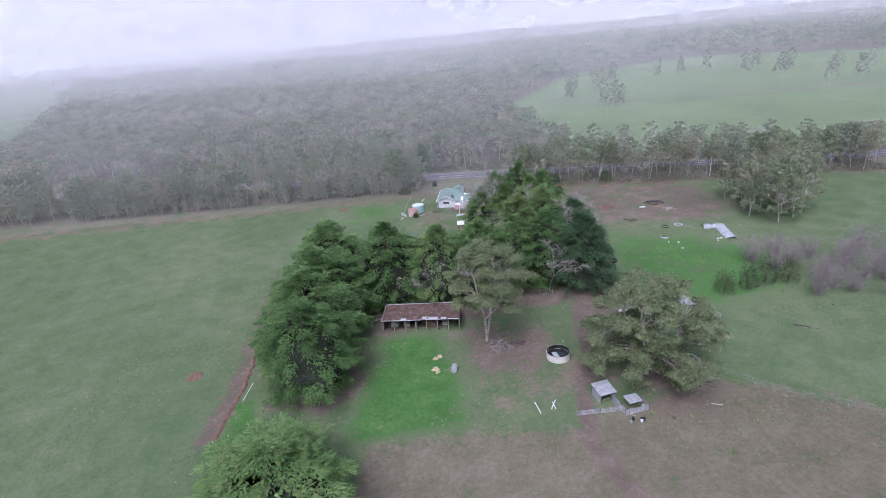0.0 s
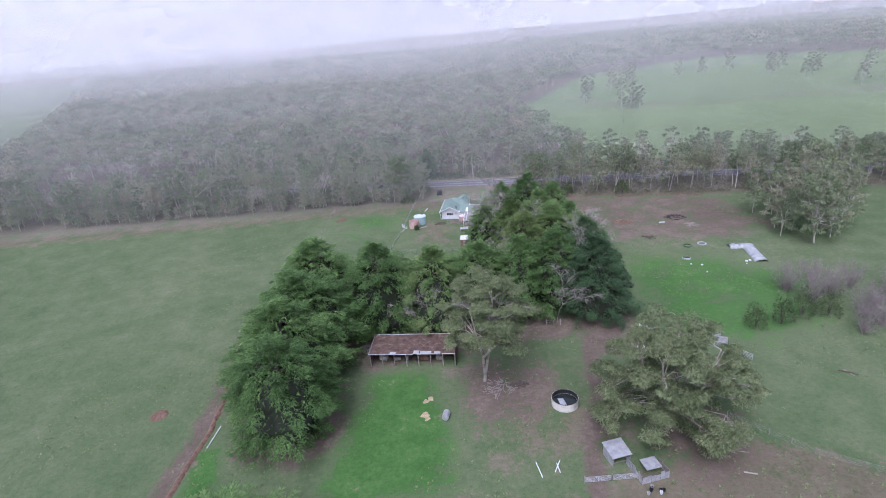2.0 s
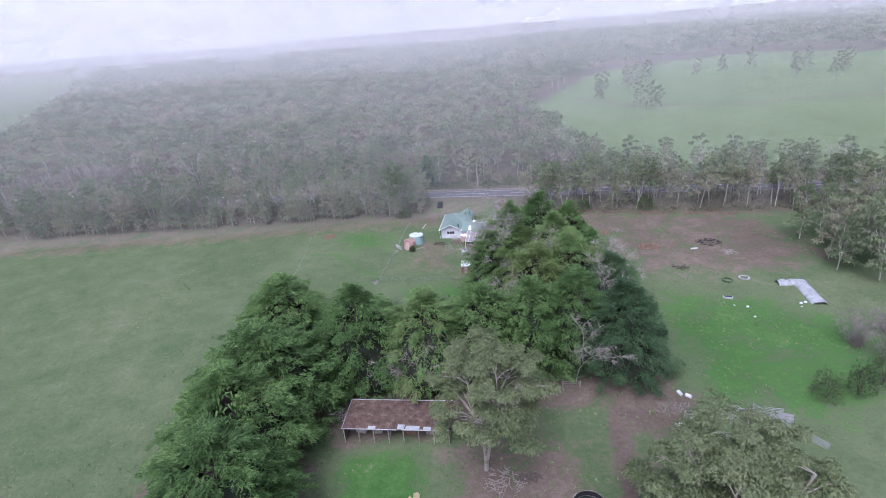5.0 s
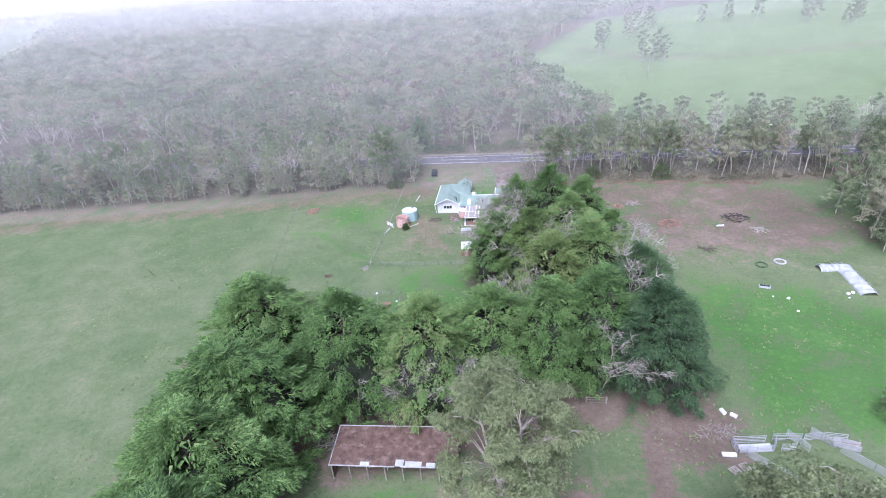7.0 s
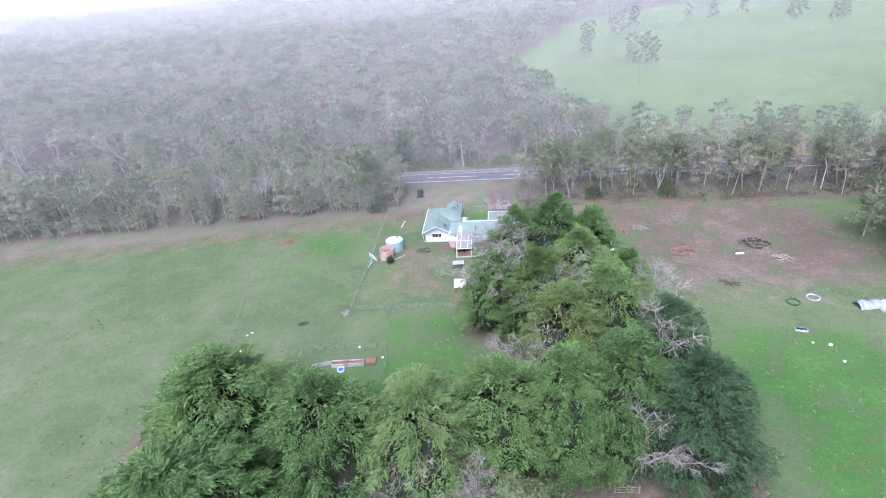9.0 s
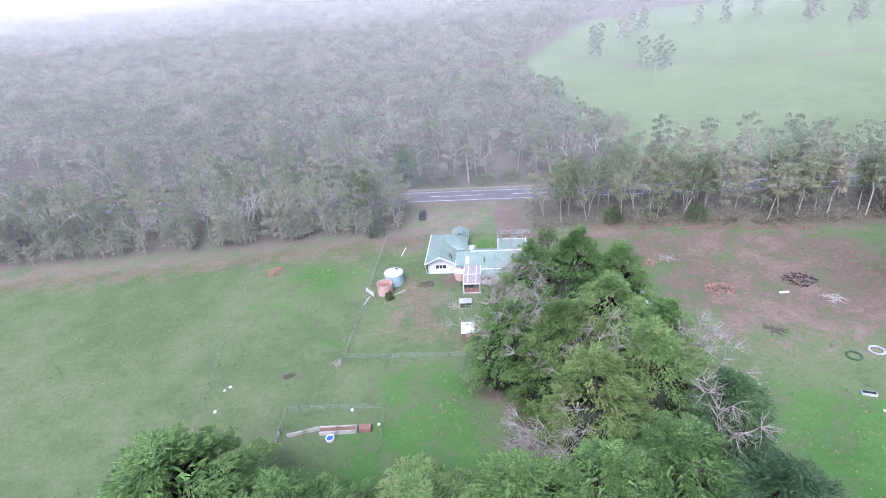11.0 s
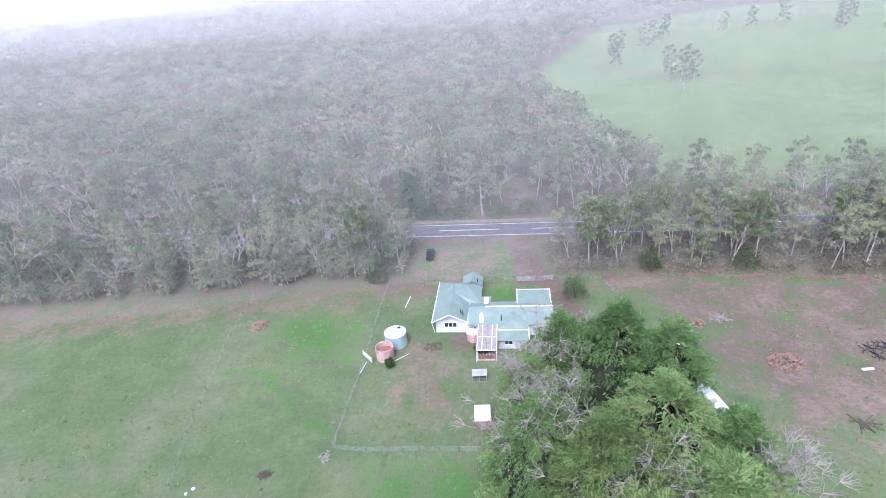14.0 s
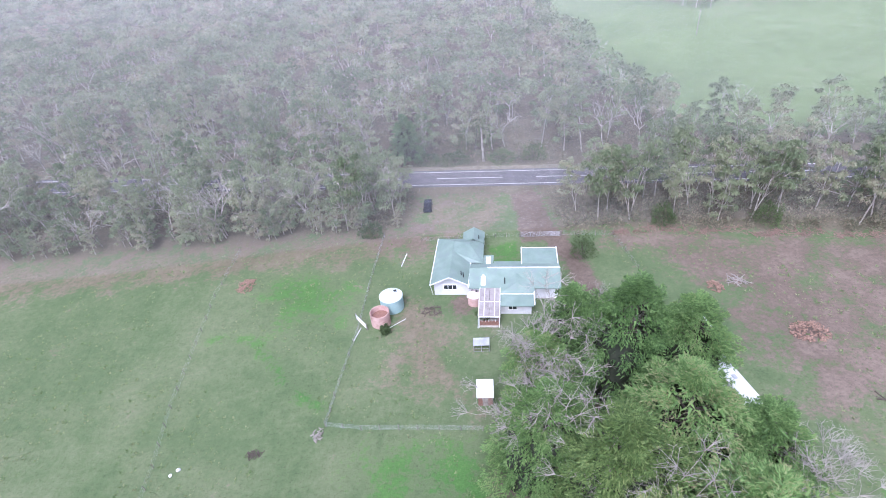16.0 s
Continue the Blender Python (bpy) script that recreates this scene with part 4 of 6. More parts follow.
def slab(points, thick):
    """A flat sheet of any outline with thickness below it."""
    bm = bmesh.new()
    top = [bm.verts.new(p) for p in points]
    low = [bm.verts.new((p[0], p[1], p[2] - thick)) for p in points]
    bm.faces.new(top)
    bm.faces.new(low[::-1])
    n = len(points)
    for k in range(n):
        bm.faces.new((top[k], low[k], low[(k + 1) % n], top[(k + 1) % n]))
    return bm


def lathe(profile, seg=32):
    """A turned shell from (radius, z) pairs."""
    bm = bmesh.new()
    rings = []
    for r, z in profile:
        rings.append([bm.verts.new((r * math.cos(k * math.tau / seg), r * math.sin(k * math.tau / seg), z)) for k in range(seg)])
    for a, b in zip(rings[:-1], rings[1:]):
        for k in range(seg):
            bm.faces.new((a[k], a[(k + 1) % seg], b[(k + 1) % seg], b[k]))
    bmesh.ops.remove_doubles(bm, verts=bm.verts, dist=1e-4)
    return bm


def gz(x, y):
    return float(height(np.array([float(x)]), np.array([float(y)]))[0])


rt = random.Random(21)

# ---- road ----
road_ang = math.degrees(math.atan(ROAD_SLOPE))
road_m = pose(0, 230.5, 0, 0, 0, road_ang)
road = part("road", box(-330, 330, -4.3, 4.3, -0.2, 0.03), M_ASPHALT, None)
road.matrix_basis = road_m
tagged(road, "two-lane asphalt road with white edge lines", "road", kind="structure")
for sgn in (-3.25, 3.25):
    ln = part("line", box(-330, 330, sgn - 0.075, sgn + 0.075, 0.03, 0.036), M_LINE, road)
for k in range(-14, 15):
    part("dash", box(k * 24 + 3, k * 24 + 19, -0.10, 0.08, 0.03, 0.036), M_LINE, road)
bank = part("verge", slab([(-60, 4.4, 0.05), (60, 4.4, 0.05), (60, 6.2, 0.06), (-60, 6.2, 0.06)], 0.1), surface("dry_verge", (0.12, 0.11, 0.075), (0.22, 0.19, 0.14), 0.8), None)
bank.matrix_basis = road_m
tagged(bank, "pale gravel verge beside the asphalt road", "verge", kind="structure")

# ---- house ----
HM = pose(0.0, 185.5, 0, 0, 0, -9.2)
house = thing("house", "white weatherboard farmhouse with pale green steel roof", "house", HM)


def win(x0, x1, z0, z1, y, panes, parent):
    fr = bmesh.new()
    bx(fr, x0 - 0.08, x1 + 0.08, y - 0.05, y - 0.003, z1, z1 + 0.1)
    bx(fr, x0 - 0.08, x1 + 0.08, y - 0.09, y - 0.003, z0 - 0.1, z0)
    step = (x1 - x0) / panes
    for k in range(panes + 1):
        xk = x0 + k * step
        bx(fr, xk - 0.04, xk + 0.04, y - 0.05, y - 0.003, z0, z1)
    w = part("window", fr, M_TRIM, parent)
    for k in range(panes):
        part("pane", box(x0 + k * step + 0.041, x0 + (k + 1) * step - 0.041, y - 0.02, y - 0.004, z0, z1), M_GLASS, w)
    return w


def boards(x0, x1, y, z0, z1, parent, step=0.36):
    z = z0
    while z < z1 - 0.05:
        part("weatherboard", slab([(x0, y - 0.045, z), (x1, y - 0.045, z), (x1, y - 0.006, z + step * 0.97), (x0, y - 0.006, z + step * 0.97)], 0.02), M_WALL, parent)
        z += step


# bodies
part("wall", box(0.2, 5.9, 0.3, 13.2, 0, 2.75), M_WALL, house)
part("wall", box(5.92, 8.2, 6.0, 13.2, 0, 2.75), M_WALL, house)
part("wall", box(5.92, 21.6, -0.6, 4.6, 0, 2.6), M_WALL, house)
part("wall", box(15.7, 21.5, 4.62, 10.0, 0, 2.7), M_WALL, house)
part("wall", box(8.22, 15.68, 4.62, 6.4, 0, 2.3), M_WALL, house)
part("wall", box(11.9, 17.0, -4.6, -0.62, 0, 2.1), M_WALL, house)
boards(0.2, 5.9, 0.3, 0.1, 2.7, house)
# gable end of the near wing
bm = bmesh.new()
v = [bm.verts.new(p) for p in ((0.2, 0.28, 2.75), (5.9, 0.28, 2.75), (3.05, 0.28, 4.15), (0.2, 0.4, 2.75), (5.9, 0.4, 2.75), (3.05, 0.4, 4.15))]
for f in ((0, 1, 2), (5, 4, 3), (0, 3, 4, 1), (1, 4, 5, 2), (2, 5, 3, 0)):
    bm.faces.new([v[k] for k in f])
part("gable", bm, M_WALL, house)
win(1.9, 4.2, 1.35, 2.25, 0.265, 3, house)
win(6.7, 7.3, 1.4, 2.0, -0.6, 1, house)
win(13.2, 14.6, 1.0, 1.8, -4.6, 2, house)
# roofs of the long wing: gable in front, hipped behind, and the small rear gable
rz, ez = 4.45, 2.78
part("roof", slab([(-0.35, -0.45, ez), (3.05, -0.45, rz), (3.05, 10.6, rz), (-0.35, 14.0, ez)], 0.10), M_ROOF, house)
part("roof", slab([(3.05, -0.45, rz), (6.35, -0.45, ez), (6.35, 6.6, ez), (3.05, 7.6, rz)], 0.10), M_ROOF, house)
part("roof", slab([(3.05, 7.6, rz), (6.2, 5.9, ez + 0.05), (8.6, 5.9, ez), (8.6, 13.9, ez), (5.9, 10.6, rz - 0.35), (3.05, 10.6, rz)], 0.10), M_ROOF, house)
part("roof", slab([(3.05, 10.6, rz), (5.9, 10.6, rz - 0.35), (8.6, 13.9, ez), (-0.35, 14.0, ez)], 0.10), M_ROOF, house)
part("roof", slab([(4.4, 12.0, 2.9), (6.5, 12.0, 4.1), (6.5, 16.0, 4.1), (4.4, 16.0, 2.9)], 0.08), M_ROOF, house)
part("roof", slab([(6.5, 12.0, 4.1), (8.6, 12.0, 2.9), (8.6, 16.0, 2.9), (6.5, 16.0, 4.1)], 0.08), M_ROOF, house)
part("porch_post", bar((4.6, 15.8, 0), (4.6, 15.8, 2.85), 0.07), M_TRIM, house)
part("porch_post", bar((8.4, 15.8, 0), (8.4, 15.8, 2.85), 0.07), M_TRIM, house)
# cross wing
part("roof", slab([(6.4, -1.1, 2.62), (22.1, -1.1, 2.62), (22.1, 2.9, 4.0), (6.4, 2.9, 4.0)], 0.10), M_ROOF, house)
part("roof", slab([(6.4, 2.95, 4.0), (22.1, 2.95, 4.0), (22.1, 5.1, 3.25), (6.4, 5.1, 3.25)], 0.10), M_ROOF, house)
part("ridge_cap", box(9.6, 22.1, 2.82, 3.06, 4.0, 4.07), M_TRIM, house)
part("roof", slab([(8.65, 5.15, 2.95), (10.5, 5.15, 2.95), (10.5, 8.6, 2.6), (8.65, 8.6, 2.6)], 0.08), M_ROOF, house)
part("skylight", box(9.2, 10.0, 5.3, 7.6, 2.92, 3.02), M_TRIM, house, "white roof panel")
part("roof", slab([(10.55, 5.15, 2.8), (15.6, 5.15, 2.8), (15.6, 6.9, 2.45), (10.55, 6.9, 2.45)], 0.08), M_ROOF, house)
part("roof", slab([(15.65, 4.7, 3.05), (21.9, 4.7, 3.05), (21.9, 10.5, 2.85), (15.65, 10.5, 2.85)], 0.08), M_ROOF, house)
part("fascia", box(21.9, 22.06, 4.7, 10.6, 2.65, 3.08), M_TRIM, house)
part("fascia", box(15.5, 15.64, 4.7, 10.6, 2.65, 3.08), M_TRIM, house)
part("fascia", box(15.64, 21.9, 10.5, 10.64, 2.6, 2.9), M_TRIM, house)
part("skylight", slab([(8.5, -0.6, 2.92), (9.3, -0.6, 2.92), (9.3, 1.0, 3.46), (8.9, 1.6, 3.67), (8.5, 1.0, 3.46)], 0.06), M_TRIM, house, "white roof sheet")
# front hip and lean-to
part("roof", slab([(11.6, -2.4, 2.5), (14.6, -0.6, 3.55), (14.6, 1.8, 3.75), (11.6, -0.9, 2.8)], 0.08), M_ROOF, house)
part("roof", slab([(14.6, -0.6, 3.55), (17.6, -2.4, 2.5), (17.6, -0.9, 2.8), (14.6, 1.8, 3.75)], 0.08), M_ROOF, house)
part("roof", slab([(11.6, -2.4, 2.5), (17.6, -2.4, 2.5), (14.6, -0.6, 3.55)], 0.06), M_ROOF, house)
part("roof", slab([(11.7, -5.1, 2.1), (17.4, -5.1, 2.1), (17.4, -2.45, 2.46), (11.7, -2.45, 2.46)], 0.08), M_ROOF, house)
part("gutter", box(11.7, 17.4, -2.52, -2.38, 2.5, 2.6), M_TRIM, house)
part("gutter", box(17.42, 17.6, -5.1, -1.0, 2.4, 2.62), M_TRIM, house)
part("gutter", box(6.3, 6.5, -1.2, 5.8, 2.8, 2.95), M_TRIM, house)
for x, y in ((5.0, 1.6), (5.4, 1.2), (12.6, -0.3)):
    part("flue", bar((x, y, 2.9), (x, y, 4.3), 0.09), M_BLACK, house)
part("vent_pipe", bar((7.6, 12.8, 2.9), (7.6, 12.8, 4.3), 0.08), M_BLACK, house)
for a, b in (((-0.40, -0.5, ez + 0.02), (3.05, -0.5, rz + 0.03)), ((3.05, -0.5, rz + 0.03), (6.4, -0.5, ez + 0.02))):
    part("barge_board", bar(a, b, 0.10, 4), M_TRIM, house)
part("gutter", bar((-0.42, -0.4, ez - 0.05), (-0.42, 14.0, ez - 0.05), 0.09), M_TRIM, house)
part("downpipe", bar((-0.4, -0.3, 2.7), (-0.1, 0.15, 0.1), 0.05), M_TRIM, house)

# verandah with clear sheets
verandah = thing("verandah", "small brick verandah with pale ribbed clear roofing", "verandah", HM)
part("floor_slab", box(8.4, 11.8, -7.9, -1.2, -0.1, 0.12), M_CONC, verandah)
part("screen_wall", box(8.55, 11.5, -7.6, -7.4, 0.12, 1.0), M_BRICK, verandah)
part("screen_wall", box(11.55, 11.7, -7.6, -4.7, 0.12, 2.0), M_BRICK, verandah)
M_CLEAR = surface("pale_clear_sheeting", (0.22, 0.19, 0.18), (0.34, 0.31, 0.30), 1.5, 0.4)
for k in range(4):
    x0 = 8.4 + k * 0.86
    part("roof_sheet", slab([(x0, -7.9, 2.35), (x0 + 0.8, -7.9, 2.35), (x0 + 0.8, -1.15, 2.75), (x0, -1.15, 2.75)], 0.03), M_CLEAR, verandah)
for x in (8.36, 9.24, 10.95, 11.82):
    part("batten", bar((x, -8.0, 2.36), (x, -1.15, 2.78), 0.07, 4), M_TRIM, verandah)
part("beam", bar((8.3, -7.95, 2.32), (11.9, -7.95, 2.32), 0.09, 4), M_TRIM, verandah)
part("beam", bar((8.3, -4.5, 2.58), (11.9, -4.5, 2.58), 0.06, 4), M_TRIM, verandah)
for x in (8.45, 11.75):
    part("post", bar((x, -7.9, 0), (x, -7.9, 2.3), 0.08), M_TRIM, verandah)
part("downpipe", bar((8.4, -7.95, 2.3), (8.25, -8.3, 0.1), 0.07), M_WHITE, verandah)
for k in range(5):
    part("rail", bar((8.9 + k * 0.55, -7.65, 1.0), (8.9 + k * 0.55, -7.65, 1.5), 0.03), M_TRIM, verandah)


def tank(name, label, x, y, r, h, mw, roof=None, open_top=False, ribs=0, fill=None, level=0.45):
    t = thing(name, label, "water tank", pose(x, y, gz(x, y) - 0.05, 0, 0, 20))
    if open_top:
        part("wall", lathe([(0, 0.3), (r - 0.16, 0.3), (r - 0.16, h), (r, h), (r, 0), (0, 0)], 40), mw, t)
        part("water", lathe([(0, h * level), (r - 0.17, h * level), (r - 0.17, h * level - 0.05), (0, h * level - 0.05)], 40), fill or M_WATER, t, "still water surface")
    else:
        prof = [(0, 0)]
        n = max(4, int(h / 0.22))
        for k in range(n + 1):
            prof.append((r + (0.02 if k % 2 else 0), h * k / n))
        prof.append((0, h))
        part("wall", lathe(prof, 40), mw, t)
        part("roof", lathe([(r + 0.06, h - 0.05), (r + 0.06, h + 0.02), (0.25, h + 0.42), (0, h + 0.44)], 40), roof, t)
        for k in range(ribs):
            a = k * math.tau / ribs
            part("rib", bar((r * math.cos(a), r * math.sin(a), h + 0.05), (0.25 * math.cos(a), 0.25 * math.sin(a), h + 0.45), 0.035, 4), M_WHITE, t)
        part("hatch", box(r * 0.35, r * 0.62, r * 0.15, r * 0.4, h + 0.1, h + 0.36), M_BLACK, t)
    return t


tank("water_tank", "pale green steel rainwater tank with ribbed white roof", -7.3, 183.6, 2.0, 2.7, M_GTANK, M_TANKROOF, ribs=16)
tank("water_tank", "rusty pink open concrete water tank", -9.2, 179.9, 1.65, 2.5, M_RTANK, open_top=True, fill=M_BRICK, level=0.6)
tank("water_tank", "small rainwater tank with pale pink roof beside the house", 7.0, 182.5, 1.15, 1.9, M_RTANK, surface("pale_pink_roof", (0.62, 0.50, 0.48), (0.74, 0.62, 0.60), 1.0, 0.5))
st = tank("stock_tank", "low round concrete stock tank holding dark water", 18.0, 85.0, 2.25, 1.45, M_STOCK, open_top=True)
st["category"] = "stock tank"
part("rim", lathe([(2.085, 0.7), (2.085, 1.47), (2.2, 1.47), (2.2, 1.452), (2.088, 1.452)], 40), M_BLACK, st, "dark worn rim")
fl = part("float_cover", slab([(-1.2, -0.6, 0.72), (-0.2, -0.9, 0.70), (-0.1, 0.5, 0.95), (-0.9, 0.9, 0.9)], 0.04), M_GALV, st, "bent grey metal sheet")

# ---- open shed under the cypresses ----
SM = pose(-16.8, 101.3, 0, 0, 0, -7.6)
shed = thing("open_shed", "long open farm shed with rusted leaf-littered iron roof", "shed", SM)
for k in range(10):
    x0 = k * 1.7
    part("roof_sheet", slab([(x0, -0.25 + rt.uniform(-.06, .06), 3.05 + rt.uniform(0, .04)), (x0 + 1.72, -0.25, 3.05 + rt.uniform(0, .04)), (x0 + 1.72, 6.1, 3.55), (x0, 6.1, 3.55)], 0.05), M_RUST, shed)
for x0, x1 in ((-0.05, 8.8), (9.6, 14.2), (14.5, 17.1)):
    part("gutter", bar((x0, -0.30, 3.03), (x1, -0.30, 3.0), 0.09, 5), M_GALV, shed, "bright galvanised edge")
for x0, x1, y1 in ((8.9, 10.0, 0.7), (10.2, 12.4, 0.45), (13.0, 14.2, 0.3), (4.2, 5.4, 0.25)):
    part("roof_patch", slab([(x0, -0.3, 3.12), (x1, -0.3, 3.12), (x1, y1, 3.2), (x0, y1, 3.2)], 0.02), M_TARP, shed, "peeling white roof edge")
part("ridge_edge", bar((0, 6.12, 3.58), (17, 6.12, 3.58), 0.07, 5), M_GALV, shed)
part("side_edge", bar((0, -0.3, 3.08), (0, 6.1, 3.58), 0.07, 5), M_GALV, shed)
for k in range(8):
    part("post", bar((0.15 + k * 2.4, 0, 0), (0.15 + k * 2.4, 0, 3.0), 0.09), M_WOOD, shed)
    part("rafter", bar((0.15 + k * 2.4, -0.1, 2.92), (0.15 + k * 2.4, 6, 3.42), 0.06), M_WOOD, shed)
part("back_wall", box(0, 17, 5.9, 6.05, 0, 3.4), M_RUST, shed)
part("side_wall", box(0.0, 0.1, 0.2, 5.89, 0, 3.0), M_RUST, shed)
part("side_wall", box(16.9, 17.0, 0.2, 5.89, 0, 3.0), M_RUST, shed)
part("partition", box(7.2, 7.3, 1.5, 5.88, 0, 2.4), M_WOOD, shed)
for x, w, d, h, ma in ((2.2, 1.6, 1.0, 1.0, M_CONC), (5.0, 1.3, 1.2, 0.8, M_WOOD), (10.5, 1.8, 1.2, 1.1, M_SOIL), (13.5, 1.2, 1.0, 0.9, M_WOOD)):
    c = part("crate", box(-w / 2, w / 2, -d / 2, d / 2, 0, h, 0.05), ma, None)
    c.matrix_basis = SM @ pose(x, 2.6, 0.0, 0, 0, rt.uniform(-15, 15))
    tagged(c, "old crate stored in the open shed", "crate", "stored crates")
chim = part("chimney", box(-0.5, 0.5, -0.4, 0.4, 0, 4.4, 0.04), M_RUST, None)
chim.matrix_basis = SM @ pose(11.2, 6.8, 0)
tagged(chim, "rusted flue stack behind the open shed", "chimney")


# ---- hut and pens under the wide gum ----
hut = thing("hut", "small grey corrugated iron shelter with open front", "hut", pose(21.4, 70.2, 0, 0, 0, 12))
part("roof", slab([(-0.15, -0.2, 1.75), (3.0, -0.2, 1.75), (3.0, 3.0, 2.15), (-0.15, 3.0, 2.15)], 0.06), M_GALV, hut)
part("wall", box(0, 0.06, 0, 2.8, 0, 1.85), M_GALV, hut)
part("wall", box(2.8, 2.86, 0, 2.8, 0, 1.85), M_GALV, hut)
part("wall", box(0.07, 2.79, 2.74, 2.8, 0, 2.0), M_GALV, hut)
part("post", bar((0.05, 0, 0), (0.05, 0, 1.75), 0.06), M_WOOD, hut)
part("post", bar((2.83, 0, 0), (2.83, 0, 1.75), 0.06), M_WOOD, hut)
part("rail", bar((0, 0, 0.7), (2.8, 0, 0.7), 0.04), M_WOOD, hut)
pen = thing("animal_pen", "patched iron pen of upright grey sheets", "pen", pose(24.4, 66.6, 0, 0, 0, 12))
for k in range(6):
    part("sheet", box(k * 0.72, k * 0.72 + 0.66, 0, 0.04, 0, rt.uniform(1.0, 1.5)), M_GALV, pen)
for k in range(5):
    part("sheet", box(-0.02, 0.02, 0.2 + k * 0.8, 0.9 + k * 0.8, 0, rt.uniform(1.0, 1.5)), M_GALV, pen)
for k in range(3):
    part("sheet", box(4.3, 4.34, 0.2 + k * 0.8, 0.9 + k * 0.8, 0, rt.uniform(0.9, 1.3)), M_WOOD, pen)
part("roof", slab([(1.2, 0.8, 1.5), (3.6, 0.8, 1.45), (3.6, 2.8, 1.6), (1.2, 2.8, 1.65)], 0.05), M_GALV, pen)
for k in range(7):
    x, y = 24.6 + rt.uniform(0, 4.5), 65.2 + rt.uniform(-0.4, 0.8)
    b = part("bucket", lathe([(0, 0), (0.18, 0), (0.24, 0.42), (0.2, 0.42), (0.16, 0.06), (0, 0.06)], 12), rt.choice((M_WHITE, M_BLACK, M_GALV)), None)
    b.matrix_basis = pose(x, y, gz(x, y), 0, 0, 0)
    tagged(b, "old bucket standing by the iron pen", "bucket", "buckets by the pen")


# ---- gates and fences ----
def gate(label, p, q, h=1.1, bars=5, ma=M_GALV, brace=True):
    p, q = Vector((*p, 0)), Vector((*q, 0))
    ln = (q - p).length
    g = thing("gate", label, "gate", Matrix.Translation((p.x, p.y, gz(p.x, p.y))) @ Matrix.Rotation(math.atan2(q.y - p.y, q.x - p.x), 4, "Z"))
    for k in range(bars):
        z = 0.15 + (h - 0.15) * k / (bars - 1)
        part("bar", bar((0, 0, z), (ln, 0, z), 0.035, 5), ma, g)
    for x in (0, ln / 2, ln):
        part("upright", bar((x, 0, 0.12), (x, 0, h), 0.035, 5), ma, g)
    if brace:
        part("brace", bar((0, 0.02, 0.15), (ln / 2, 0.02, h), 0.03, 5), ma, g)
        part("brace", bar((ln, 0.02, 0.15), (ln / 2, 0.02, h), 0.03, 5), ma, g)
    for x in (-0.15, ln + 0.15):
        part("post", bar((x, 0, -0.2), (x, 0, h + 0.25), 0.10), M_WOOD, g)
    return g


gate("pale steel gate with crossed braces on the drive", (18.5, 201.2), (22.1, 200.6), 1.15)
gate("pale steel gate with crossed braces on the drive", (22.4, 200.6), (26.0, 200.1), 1.15)
gate("long low steel gate across the wheel track", (16.8, 67.8), (20.4, 67.8), 1.0)
gate("long low steel gate across the wheel track", (20.7, 67.8), (24.2, 67.8), 1.0)
gate("weathered wooden gate under the cypresses", (20.5, 111.2), (23.2, 110.8), 1.1, 3, M_WOOD, False)
gate("white metal gate leaning beside the water tanks", (-13.4, 181.2), (-11.6, 178.6), 1.1, 6, M_WHITE, False)
gate("pale metal gate at the vegetable garden", (-25.2, 140.4), (-24.6, 143.2), 1.0, 4, M_GALV, False)


def fence(label, line, gap=3.0, h=1.15, wires=4, ma=M_WOOD, r=0.06, top=False):
    f = thing("fence", label, "fence")
    post_me = None
    prev = None
    for (x0, y0), (x1, y1) in zip(line[:-1], line[1:]):
        n = max(1, round(math.hypot(x1 - x0, y1 - y0) / gap))
        for k in range(n + 1):
            if k == 0 and prev is not None:
                continue
            x, y = x0 + (x1 - x0) * k / n, y0 + (y1 - y0) * k / n
            z = gz(x, y)
            o = part("post", bar((0, 0, -0.2), (0, 0, h), r, 6, r * 0.85), ma, f) if post_me is None else part("post", post_me, None, f)
            post_me = o.data
            o.matrix_basis = pose(x, y, z, rt.uniform(-4, 4), rt.uniform(-4, 4), rt.uniform(0, 360))
            if prev is not None:
                for w in range(wires):
                    zz = 0.2 + (h - 0.25) * w / max(1, wires - 1)
                    part("wire", bar((prev[0], prev[1], prev[2] + zz), (x, y, z + zz), 0.008, 3), M_GALV, f)
                if top:
                    part("rail", bar((prev[0], prev[1], prev[2] + h), (x, y, z + h), 0.05, 5), ma, f)
            prev = (x, y, z)
    return f


fence("wire mesh fence on weathered posts round the house yard", [(-9.3, 206.3), (-11.5, 191.6), (-13.0, 178.4), (-15.1, 167.3), (-16.3, 159.7), (-11.3, 158.5), (-3.5, 157.6), (5.2, 156.4)], 2.6, 1.1, 6)
fence("post and wire fence along the drive lawn", [(-1.6, 203.2), (4, 202.6), (9, 202.2), (15.6, 201.7), (18.2, 201.3)], 2.0, 1.0, 4)
fence("post and wire fence beside the bare yard", [(26.4, 200.3), (36.2, 198.4), (37.2, 187)], 3.0, 1.1, 4)
fence("old leaning post and wire paddock fence", [(-39.4, 206), (-40.7, 191.5), (-40.3, 179.2), (-40.0, 165.9), (-38.9, 156), (-38.2, 140), (-37.6, 132)], 3.4, 1.0, 3)
fence("low wire fence round the vegetable garden", [(-24.8, 143.4), (-24.4, 148.0), (-16.4, 147.2), (-8.8, 146.1), (-9.1, 140.6), (-9.6, 137.5)], 2.0, 1.0, 4)
fence("post and wire fence over dry pasture", [(42.5, 78.5), (50.5, 69.4), (60, 63), (74, 54.5)], 3.2, 1.1, 4)

